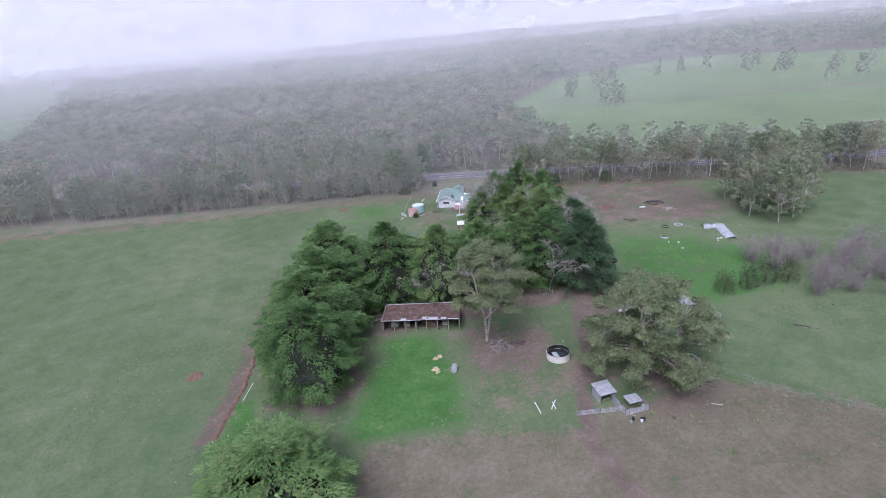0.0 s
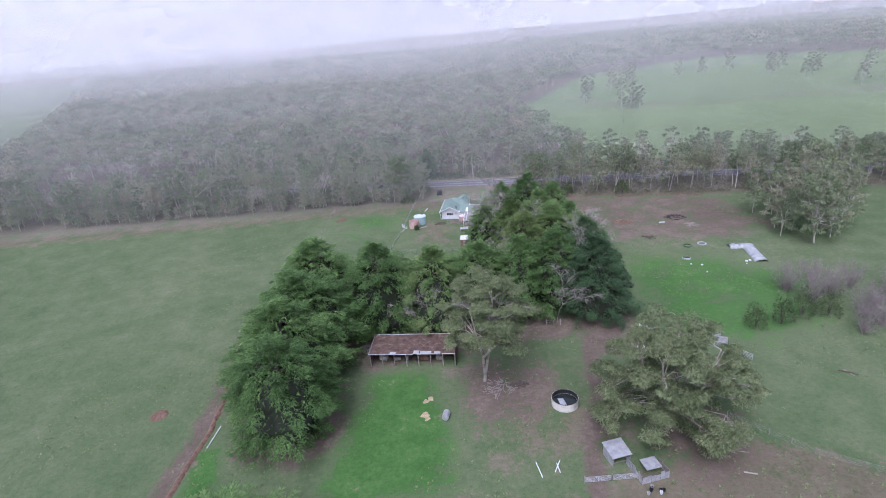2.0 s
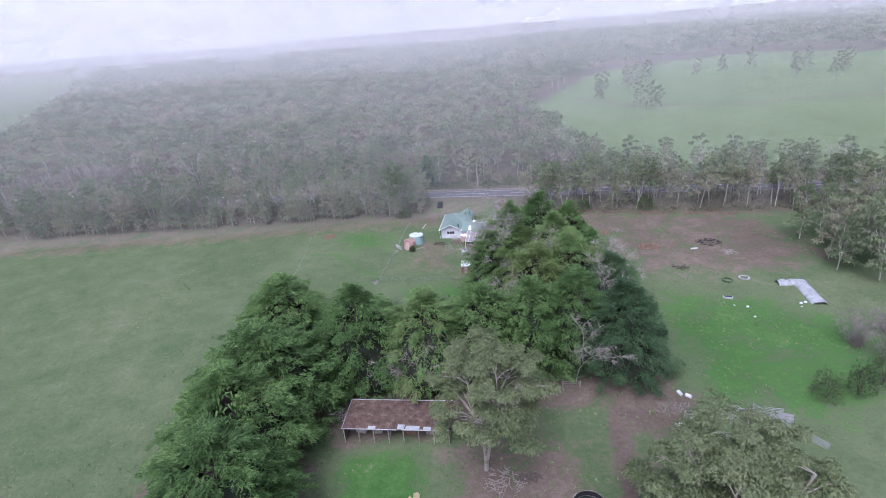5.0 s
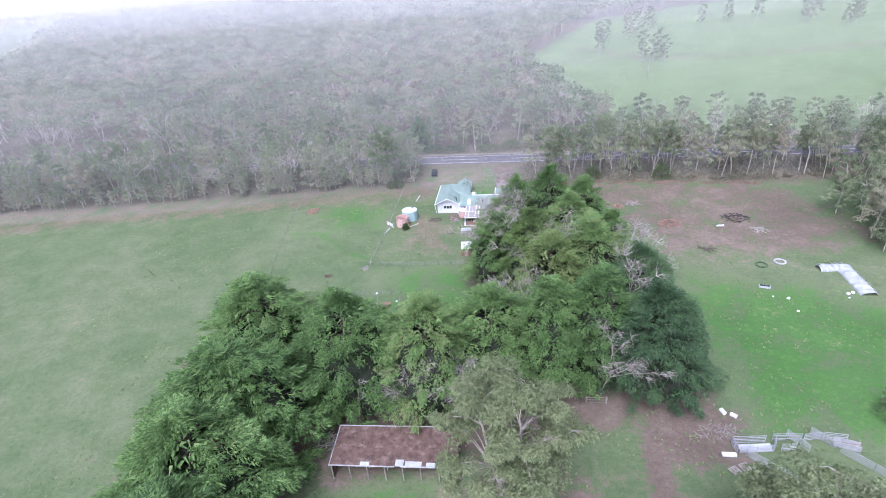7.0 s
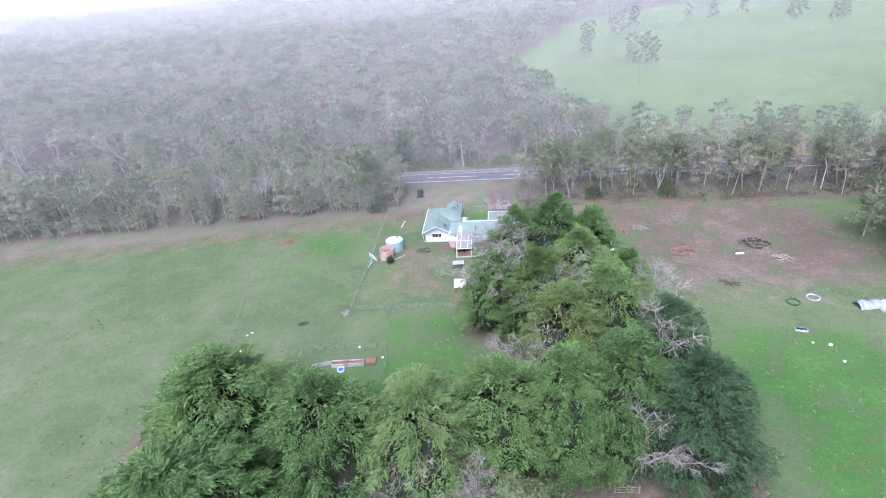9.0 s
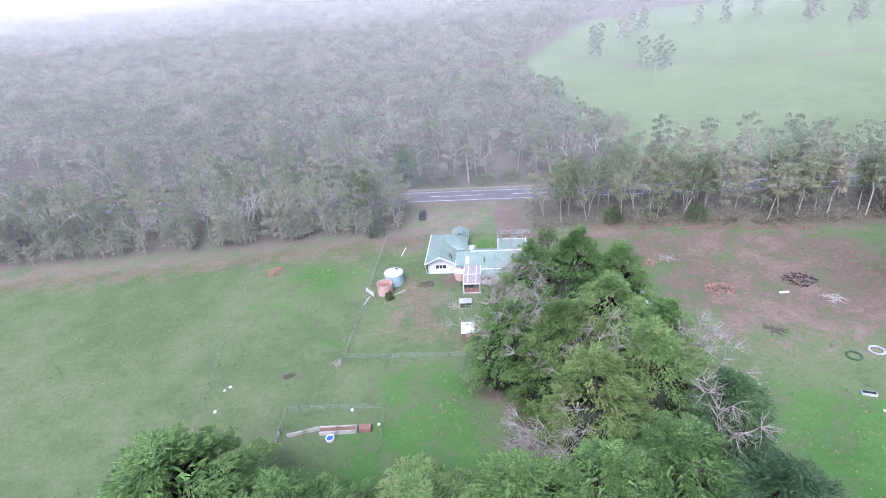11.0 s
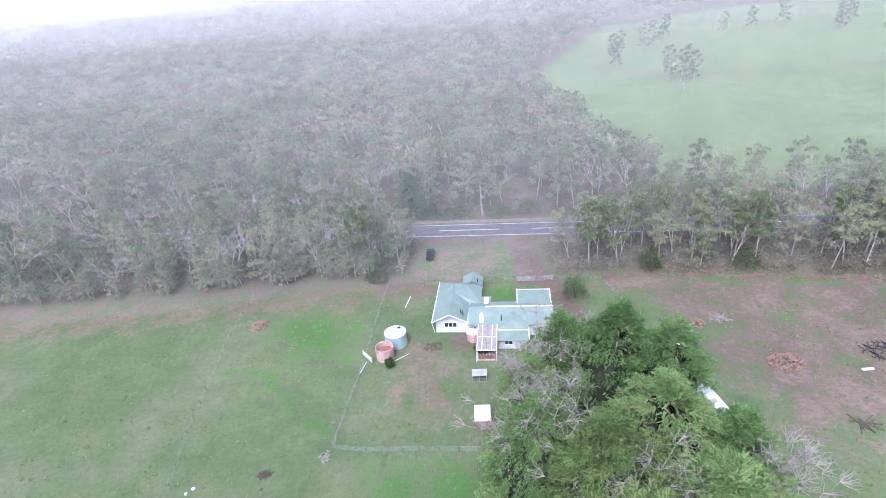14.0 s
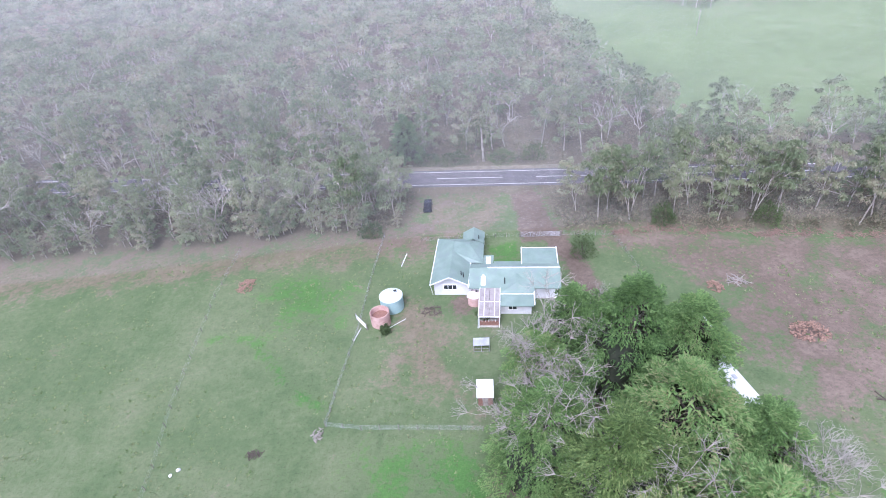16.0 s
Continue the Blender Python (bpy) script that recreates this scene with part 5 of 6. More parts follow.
# ---- yards of steel rails beside the windbreak ----
def panel(p, q, rails=5, h=1.2, ma=M_GALV, tilt=0):
    ln = math.hypot(q[0] - p[0], q[1] - p[1])
    g = thing("sheep_hurdle", "grey steel-railed sheep hurdle in the yards", "sheep hurdle",
              Matrix.Translation((p[0], p[1], gz(*p))) @ Matrix.Rotation(math.atan2(q[1] - p[1], q[0] - p[0]), 4, "Z") @ Matrix.Rotation(radians(tilt), 4, "X"), "sheep hurdles")
    for k in range(rails):
        z = 0.12 + (h - 0.12) * k / (rails - 1)
        part("rail", bar((0, 0, z), (ln, 0, z), 0.045, 5), ma, g)
    for x in (0.05, ln / 2, ln - 0.05):
        part("upright", bar((x, 0, -0.05), (x, 0, h + 0.05), 0.045, 5), ma, g)
    return g


for p, q, tl in (((37.6, 101.5), (42.0, 101.2), 0), ((37.8, 99.8), (42.2, 99.6), 0), ((37.5, 99.8), (37.5, 101.5), 0), ((42.4, 99.7), (43.2, 101.0), 0), ((43.0, 101.4), (46.8, 101.0), 0),
               ((43.2, 99.6), (45.2, 99.6), 0), ((45.3, 102.0), (46.6, 99.0), 0), ((47.0, 100.9), (49.4, 101.0), 0), ((48.6, 102.0), (50.2, 99.2), 0), ((49.6, 101.0), (52.4, 100.2), 0),
               ((50.4, 98.6), (52.5, 95.5), 0), ((52.6, 95.4), (54.4, 92.4), 0), ((38.4, 99.4), (41.0, 96.0), 0), ((41.2, 95.8), (43.6, 92.6), 0), ((43.8, 92.4), (46.2, 89.2), 0)):
    panel(p, q, 5, 1.25, M_GALV, tl)
race = thing("loading_race", "grey steel sheep race with sheet sides", "sheep race", pose(50.2, 99.6, gz(50, 99), 0, 0, -28))
part("side", box(0, 3.0, 0, 0.05, 0.1, 1.0), M_GALV, race)
part("side", box(0, 3.0, 0.9, 0.95, 0.1, 1.0), M_GALV, race)
part("ramp", slab([(0, 0.06, 0.2), (3.0, 0.06, 0.7), (3.0, 0.89, 0.7), (0, 0.89, 0.2)], 0.06), M_WOOD, race)
deck = part("deck", slab([(0, 0, 0.5), (4.2, 0, 0.5), (4.2, 0.9, 0.9), (0, 0.9, 0.9)], 0.06), M_TARP, None)
deck.matrix_basis = pose(38.0, 99.95, gz(38, 100) - 0.44, 0, 0, -3)
tagged(deck, "pale sheet lying inside the sheep yard", "metal sheet")
tg = part("white_box", box(-0.9, 0.9, -0.3, 0.3, 0, 0.35, 0.04), M_WHITE, None)
tg.matrix_basis = pose(36.3, 99.6, gz(36, 99), 0, 0, -10)
tagged(tg, "long white trough on bare earth by the yards", "trough")
for k, (x, y, a) in enumerate(((35.8, 97.2, 20), (37.3, 97.6, 12))):
    pl = thing("pallet", "weathered wooden pallet on bare ground", "pallet", pose(x, y, gz(x, y), 0, 0, a), "pallets")
    for s in range(6):
        part("slat", box(-0.6, 0.6, -0.55 + s * 0.2, -0.43 + s * 0.2, 0.1, 0.13), M_WOOD, pl)
    for s in (-0.55, 0, 0.5):
        part("bearer", box(s, s + 0.08, -0.6, 0.6, 0, 0.1), M_WOOD, pl)
for k, (x, y, a) in enumerate(((39.0, 107.4, 10), (39.9, 106.4, 40))):
    dr = part("drum", lathe([(0, 0), (0.30, 0), (0.31, 0.3), (0.30, 0.6), (0.31, 0.9), (0, 0.9)], 18), M_WHITE, None)
    dr.matrix_basis = pose(x, y, gz(x, y) + 0.3, 90, 0, a)
    tagged(dr, "white plastic drum lying on its side", "drum", "white drums")


# ---- the ute on the lawn ----
ute = thing("ute", "dark blue utility vehicle with open tray parked on grass", "car", pose(0.2, 216.3, gz(0, 216), 0, 0, 86))
part("chassis", box(-2.4, 2.4, -0.85, 0.85, 0.35, 0.75, 0.08), M_CARPAINT, ute)
part("bonnet", box(1.1, 2.35, -0.84, 0.84, 0.76, 1.05, 0.1), M_CARPAINT, ute)
cab = bmesh.new()
vv = [cab.verts.new(p) for p in ((-0.5, -0.85, 0.76), (1.3, -0.85, 0.76), (1.3, 0.85, 0.76), (-0.5, 0.85, 0.76), (-0.35, -0.7, 1.68), (0.75, -0.7, 1.68), (0.75, 0.7, 1.68), (-0.35, 0.7, 1.68))]
for f in ((0, 3, 2, 1), (4, 5, 6, 7), (0, 1, 5, 4), (1, 2, 6, 5), (2, 3, 7, 6), (3, 0, 4, 7)):
    cab.faces.new([vv[k] for k in f])
bmesh.ops.bevel(cab, geom=list(cab.edges), offset=0.06, segments=2, affect="EDGES")
part("cab", cab, M_CARPAINT, ute)
part("windscreen", slab([(1.24, -0.68, 0.98), (1.24, 0.68, 0.98), (0.84, 0.6, 1.6), (0.84, -0.6, 1.6)], 0.02), M_GLASS, ute)
part("rear_window", slab([(-0.49, -0.6, 1.05), (-0.49, 0.6, 1.05), (-0.40, 0.55, 1.55), (-0.40, -0.55, 1.55)], 0.02), M_GLASS, ute)
for y in (-0.88, 0.84):
    part("tray_side", box(-2.4, -0.55, y, y + 0.04, 0.76, 1.12), M_CARPAINT, ute)
    part("side_window", slab([(-0.2, y * 0.93, 1.02), (0.95, y * 0.93, 1.02), (0.62, y * 0.86, 1.55), (-0.2, y * 0.86, 1.55)], 0.02), M_GLASS, ute)
part("tailgate", box(-2.44, -2.40, -0.84, 0.84, 0.76, 1.12), M_CARPAINT, ute)
part("headboard", box(-0.6, -0.55, -0.84, 0.84, 0.76, 1.6), M_CARPAINT, ute)
for x in (-1.5, 1.55):
    for y in (-0.86, 0.86):
        w = part("wheel", bar((x, y - 0.11, 0.36), (x, y + 0.11, 0.36), 0.36, 18), M_BLACK, ute)
        part("rim", bar((x, y - 0.115, 0.36), (x, y + 0.115, 0.36), 0.2, 12), M_GALV, w)
for y in (-0.65, 0.65):
    part("headlight", box(2.33, 2.37, y - 0.15, y + 0.15, 0.72, 0.9), M_WHITE, ute)


# ---- vans behind the windbreak ----
def van(label, x, y, a, ln, w, h):
    c = thing("caravan", label, "caravan", pose(x, y, gz(x, y), 0, 0, a))
    part("body", box(-ln / 2, ln / 2, -w / 2, w / 2, 0.45, h, 0.18), M_WHITE, c)
    part("roof_hatch", box(-0.4, 0.4, -0.3, 0.3, h + 0.001, h + 0.12, 0.03), M_TARP, c)
    for s in (-1, 1):
        for k in (-0.28, 0.1, 0.34):
            part("window", box(ln * k - 0.4, ln * k + 0.4, s * w / 2 - 0.012 + s * 0.005, s * w / 2 + 0.012 + s * 0.005, 1.2, 1.8), M_GLASS, c)
        part("wheel", bar((-0.1, s * (w / 2 - 0.2) - 0.1, 0.34), (-0.1, s * (w / 2 - 0.2) + 0.1, 0.34), 0.34, 16), M_BLACK, c)
    part("drawbar", bar((ln / 2, 0, 0.5), (ln / 2 + 1.1, 0, 0.45), 0.06), M_GALV, c)
    part("jockey_wheel", bar((ln / 2 + 1.0, 0, 0.0), (ln / 2 + 1.0, 0, 0.5), 0.05), M_GALV, c)
    return c


van("long white caravan parked along the cypresses", 39.9, 159.0, 98, 9.5, 2.4, 2.5)
van("white caravan parked beside the dark cypresses", 40.6, 170.5, 96, 4.6, 2.2, 2.4)

# ---- yard sheds ----
ws = thing("garden_shed", "small white-roofed tin shed beside the lawn", "shed", pose(5.1, 160.6, 0, 0, 0, -6))
part("wall", box(0, 2.0, 0, 2.6, 0, 1.9), M_BRICK, ws)
part("roof", slab([(-0.2, -0.25, 1.98), (2.2, -0.25, 1.98), (2.2, 2.85, 2.2), (-0.2, 2.85, 2.2)], 0.07), M_WHITE, ws)
part("door", box(0.6, 1.4, -0.05, -0.004, 0.02, 1.8), M_WOOD, ws)
cg = thing("wire_cage", "grey wire animal cage on the lawn edge", "cage", pose(5.6, 171.0, gz(5.6, 171), 0, 0, -6))
for x in (0, 1.2, 2.4):
    for y in (0, 1.6):
        part("post", bar((x, y, 0), (x, y, 1.3), 0.04), M_GALV, cg)
for z in (0.05, 0.65, 1.3):
    for y in (0, 1.6):
        part("rail", bar((0, y, z), (2.4, y, z), 0.025, 4), M_GALV, cg)
    for x in (0, 2.4):
        part("rail", bar((x, 0, z), (x, 1.6, z), 0.025, 4), M_GALV, cg)
part("lid", box(-0.05, 2.45, -0.05, 1.65, 1.33, 1.36), M_TARP, cg)

# ---- vegetable garden ----
bed = thing("raised_bed", "long grey concrete raised garden bed", "garden bed", pose(0, 0, gz(-17, 142)))
for p, q in (((-23.4, 142.4), (-18.6, 143.2)), ((-18.5, 143.2), (-12.9, 142.7)), ((-18.5, 142.1), (-12.9, 141.7))):
    d = math.atan2(q[1] - p[1], q[0] - p[0])
    w = part("side", box(0, math.hypot(q[0] - p[0], q[1] - p[1]), -0.09, 0.09, -0.1, 0.65), M_CONC, bed)
    w.matrix_basis = pose(p[0], p[1], 0, 0, 0, math.degrees(d))
part("end", box(-12.95, -12.8, 141.7, 142.7, -0.1, 0.65), M_CONC, bed)
part("soil", slab([(-18.4, 142.2, 0.5), (-13.0, 141.8, 0.5), (-13.0, 142.6, 0.5), (-18.4, 143.1, 0.5)], 0.5), M_SOIL, bed, "dark planting soil")
cr = part("crate", box(-0.9, 0.9, -0.6, 0.6, 0, 0.6, 0.05), M_BRICK, None)
cr.matrix_basis = pose(-11.6, 142.2, gz(-11.6, 142.2), 0, 0, -6)
tagged(cr, "brown wooden crate by the raised bed", "crate")


def ring(label, category, x, y, R, r, ma, name="ring", z=0.0):
    bm = bmesh.new()
    n, k = 24, 8
    vs = [[bm.verts.new(((R + r * math.cos(b)) * math.cos(a), (R + r * math.cos(b)) * math.sin(a), r + r * math.sin(b))) for b in [j * math.tau / k for j in range(k)]] for a in [i * math.tau / n for i in range(n)]]
    for i in range(n):
        for j in range(k):
            bm.faces.new((vs[i][j], vs[(i + 1) % n][j], vs[(i + 1) % n][(j + 1) % k], vs[i][(j + 1) % k]))
    o = part(name, bm, ma, None)
    o.matrix_basis = pose(x, y, gz(x, y) + z)
    return tagged(o, label, category)


pool = thing("trough", "round blue and white water trough", "trough", pose(-16.8, 141.0, gz(-16.8, 141)))
part("wall", lathe([(0, 0.02), (0.48, 0.02), (0.52, 0.42), (0.66, 0.42), (0.6, 0), (0, 0)], 24), M_WHITE, pool)
part("water", lathe([(0, 0.33), (0.5, 0.33), (0.5, 0.3), (0, 0.3)], 24), M_BLUE, pool)
for x, y in ((-13.6, 145.0), (-9.4, 141.4)):
    p = thing("tap_post", "wooden garden post with a white cap", "post", pose(x, y, gz(x, y)), "garden posts")
    part("stake", bar((0, 0, -0.2), (0, 0, 1.5), 0.06), M_WOOD, p)
    part("cap", lathe([(0, 1.4), (0.22, 1.42), (0.24, 1.6), (0, 1.72)], 10), M_WHITE, p)

ring("white-rimmed tyre lying flat on short grass", "tyre", 70.8, 146.3, 1.05, 0.16, M_TARP, "tyre")
ring("dark green tyre lying flat on short grass", "tyre", 66.6, 145.7, 1.05, 0.16, surface("mossy_rubber", (0.03, 0.06, 0.03), (0.08, 0.13, 0.07), 2.0), "tyre")
ring("large dark tyre among scrub by the windbreak", "tyre", 43.2, 125.5, 1.0, 0.28, M_BLACK, "tyre")


# ---- log and firewood piles ----
def pile(label, x, y, rx, ry, h, n, ln, rad, ma, seed, category="log pile", flat=0.4):
    r = random.Random(seed)
    g = thing("log_pile", label, category, pose(x, y, gz(x, y)))
    meshes = []
    for k in range(5):
        L = ln * r.uniform(0.7, 1.3)
        o = part("log", bar((-L / 2, 0, 0), (L / 2, 0, 0), rad * r.uniform(0.7, 1.2), 5, rad * r.uniform(0.6, 1.0)), ma, g)
        meshes.append(o.data)
        o.matrix_basis = pose(r.uniform(-rx, rx) * 0.5, r.uniform(-ry, ry) * 0.5, rad, 0, 0, r.uniform(0, 360))
    for k in range(n):
        a, q = r.uniform(0, math.tau), math.sqrt(r.random())
        z = max(rad, h * (1 - q) * r.uniform(0.75, 1.0))
        o = part("log", meshes[k % 5], None, g)
        o.matrix_basis = pose(math.cos(a) * rx * q, math.sin(a) * ry * q, z, r.uniform(0, 360), r.uniform(-25, 25) * flat, r.uniform(0, 360))
    return g


pile("heap of split red-brown firewood on bare earth", 56.6, 168.0, 2.9, 2.3, 1.1, 210, 0.42, 0.11, M_REDLOG, 1, "firewood")
pile("small heap of split firewood near the wood edge", 48.0, 180.3, 1.3, 1.6, 0.8, 70, 0.45, 0.11, M_REDLOG, 2, "firewood")
pile("loose pile of red-brown logs on grass", -35.4, 194.0, 1.7, 2.2, 0.6, 60, 0.9, 0.10, M_REDLOG, 3)
pile("few pale poles lying side by side", 52.0, 181.2, 1.5, 0.9, 0.4, 14, 2.6, 0.07, M_WOOD, 4)
pile("charred remains of a bonfire with grey sticks", 72.6, 168.0, 3.2, 2.6, 0.5, 80, 1.0, 0.06, M_BLACK, 5, "bonfire")
pile("grey branches scattered round the old fire", 74.5, 161.0, 1.8, 1.6, 0.35, 26, 1.3, 0.06, M_DEAD, 6)
pile("crossed grey logs lying on the grass", 59.2, 154.4, 1.8, 0.8, 0.3, 8, 3.0, 0.09, M_DARK_BARK, 7)
pile("pile of dark garden prunings on the lawn", -0.5, 181.5, 1.8, 1.4, 0.4, 60, 0.8, 0.05, M_DARK_BARK, 8, "brush pile")
pile("heap of prunings and rubble by the yard fence", -17.2, 158.4, 0.9, 1.1, 0.4, 30, 0.5, 0.08, M_WOOD, 9, "brush pile")
pile("fallen pale limbs under the wide gum", 40.0, 73.5, 3.6, 2.6, 0.7, 60, 1.3, 0.045, M_TWIG, 10, "fallen branches", 1.0)
pile("torn bark and limbs at the gum's foot", 7.4, 91.0, 3.0, 2.6, 0.5, 60, 1.4, 0.05, M_TWIG, 11, "fallen branches", 1.0)
pile("dark fallen limb pieces beside the gum", 11.0, 91.2, 1.6, 0.8, 0.4, 14, 1.8, 0.12, M_DARK_BARK, 12, "fallen branches", 1.0)
pile("twigs and cut branches under the cypress", 37.0, 103.5, 3.2, 1.6, 0.3, 60, 1.2, 0.035, M_TWIG, 13, "fallen branches", 0.6)
pile("stack of old boards behind the open shed", -18.5, 107.8, 1.8, 1.4, 0.5, 26, 2.0, 0.08, M_WOOD, 14, "timber stack")
pile("low heap of dark prunings on the paddock", -25.5, 156.5, 1.2, 0.8, 0.3, 30, 0.7, 0.05, M_DARK_BARK, 15, "brush pile")
M_BRUSH = surface("red_brown_brush", (0.12, 0.075, 0.06), (0.30, 0.21, 0.17), 2.0, 0.9)
for i in range(11):
    x = 38 + i * 4.9 + rt.uniform(-1, 1)
    pile("red-brown brush and fallen trunks along the wood edge", x, edge_y(x) - 1.6 + rt.uniform(-0.8, 0.8), 3.2, 1.0, 0.5, 26, 1.8, 0.06, M_BRUSH, 40 + i, "brush pile", 0.7)


def lying(name, label, category, p, q, r, ma, sides=8):
    a, b = (p[0], p[1], gz(*p) + r), (q[0], q[1], gz(*q) + r)
    return tagged(part(name, bar(a, b, r, sides), ma, None), label, category)


lying("pole", "long white pole lying beside the dirt track", "pole", (-42.4, 82.0), (-41.9, 87.2), 0.09, M_WHITE)
lying("pipe", "white pipe lying on the grass", "pipe", (11.0, 69.4), (10.6, 72.4), 0.07, M_WHITE)
lying("pipe", "white pipe lying on the grass", "pipe", (13.0, 70.2), (14.2, 72.4), 0.07, M_WHITE)
lying("pipe", "white pipe lying on the grass", "pipe", (13.7, 70.0), (13.6, 71.9), 0.07, M_WHITE)
lying("plank", "long white plank lying in the yard", "plank", (-5.8, 195.2), (-4.7, 199.2), 0.10, M_WHITE, 4)
lying("log", "pale bleached log on dry pasture", "log", (39.6, 77.6), (44.0, 76.6), 0.18, M_DEAD)
lying("log", "pale short log on dry pasture", "log", (39.0, 67.2), (40.6, 66.6), 0.1, M_DEAD)
lying("log", "white painted log lying on bare earth", "log", (66.3, 164.4), (68.0, 164.3), 0.22, M_WHITE)
lying("pole", "white pipe lying beside the water tanks", "pole", (-8.0, 178.2), (-5.0, 180.2), 0.05, M_WHITE)
lying("pole", "white pole lying by the yard fence", "pole", (-13.6, 176.0), (-12.6, 179.0), 0.08, M_WHITE)

lying("log", "mossy fallen log lying in green grass", "log", (66.6, 87.3), (69.0, 85.7), 0.16, M_DARK_BARK)
lying("pole", "thin pale pole lying in the green paddock", "pole", (67.6, 87.4), (68.2, 85.6), 0.06, M_DEAD)
heap = part("soil_mound", lathe([(1.75, 0), (1.5, 0.12), (1.0, 0.28), (0.5, 0.38), (0, 0.42)], 22), M_SOIL, None)
for vtx in heap.data.vertices:
    vtx.co += Vector((noise.noise(vtx.co * 1.5), noise.noise(vtx.co * 1.7 + Vector((5, 0, 0))), noise.noise(vtx.co * 2) * 0.5)) * 0.22
heap.matrix_basis = pose(-54.9, 91.8, gz(-54.9, 91.8) - 0.06)
tagged(heap, "low mound of dug brown soil on grass", "soil mound")
# ridge of dug soil along the track
bank_pts = [(-44.6, 70), (-44.2, 77.6), (-43.4, 86), (-44.0, 96), (-44.6, 104)]
bm = bmesh.new()
prev = None
for i in range(68):
    y = 70 + i * 0.5
    x = float(np.interp(y, [p[1] for p in bank_pts], [p[0] for p in bank_pts])) + 0.35 * noise.noise(Vector((y * 0.4, 3, 0)))
    w = 0.55 + 0.3 * noise.noise(Vector((y * 0.7, 8, 0)))
    hh = max(0.08, 0.30 + 0.3 * noise.noise(Vector((y * 0.9, 1, 5))))
    row = [bm.verts.new((x + w * k, y + 0.15 * noise.noise(Vector((y, k, 9))), gz(x, y) - 0.05 + hh * (1 - k * k) * (1 + 0.5 * noise.noise(Vector((y * 2, k * 3, 2)))))) for k in (-1, -0.6, -0.2, 0.2, 0.6, 1)]
    if prev:
        for k in range(5):
            bm.faces.new((prev[k], prev[k + 1], row[k + 1], row[k]))
    prev = row
tagged(part("soil_bank", bm, M_SOIL, None), "long low ridge of dug brown soil along the track", "soil bank")
drum = part("drum", bar((-0.75, 0, 0.6), (0.75, 0, 0.6), 0.6, 22), M_GALV, None)
drum.matrix_basis = pose(-2.4, 84.2, gz(-2.4, 84.2), 0, 0, 75)
tagged(drum, "large galvanised drum lying on its side", "drum")
for x, y, s in ((-6.0, 85.4, 0.8), (-5.6, 84.4, 0.55), (-5.9, 89.0, 0.6), (-5.0, 89.5, 0.5)):
    o = part("straw_bale", lathe([(1.0 * s, 0), (0.85 * s, 0.14), (0.4 * s, 0.24), (0, 0.26)], 14), M_STRAW, None)
    for vtx in o.data.vertices:
        vtx.co += Vector((noise.noise(vtx.co * 2 + Vector((x, y, 0))), noise.noise(vtx.co * 2.3 + Vector((y, x, 0))), 0)) * 0.4
    o.matrix_basis = pose(x, y, gz(x, y) - 0.03)
    tagged(o, "spilled heap of pale yellow straw", "straw", "straw heaps")
tk = thing("cattle_trough", "pale metal trough on short grass", "trough", pose(62.6, 137.6, gz(62, 137), 0, 0, -25))
part("tub", box(-1.0, 1.0, -0.4, 0.4, 0, 0.45, 0.06), M_TARP, tk)
part("water", box(-0.85, 0.85, -0.28, 0.28, 0.452, 0.456), M_WATER, tk)
rock = None
for k in range(11):
    x, y = (rt.uniform(62, 77), rt.uniform(129, 137)) if k < 6 else (rt.uniform(-36.3, -35.0), rt.uniform(154.2, 155.6)) if k < 8 else (rt.uniform(-41, -33), rt.uniform(140, 152))
    if rock is None:
        bm = bmesh.new()
        bmesh.ops.create_icosphere(bm, subdivisions=2, radius=0.4)
        for vtx in bm.verts:
            vtx.co *= 1 + 0.35 * noise.noise(vtx.co * 3)
            vtx.co.z *= 0.7
        rock = part("rock", bm, M_WHITE, None)
        tagged(rock, "pale rounded stone on the grass", "stone", "pale stones")
        o = rock
    else:
        o = copy_thing(rock, Matrix.Identity(4))
    s = rt.uniform(0.4, 0.9)
    o.matrix_basis = Matrix.LocRotScale((x, y, gz(x, y) + 0.12 * s), Euler((0, 0, rt.uniform(0, 6))), (s, s, s))

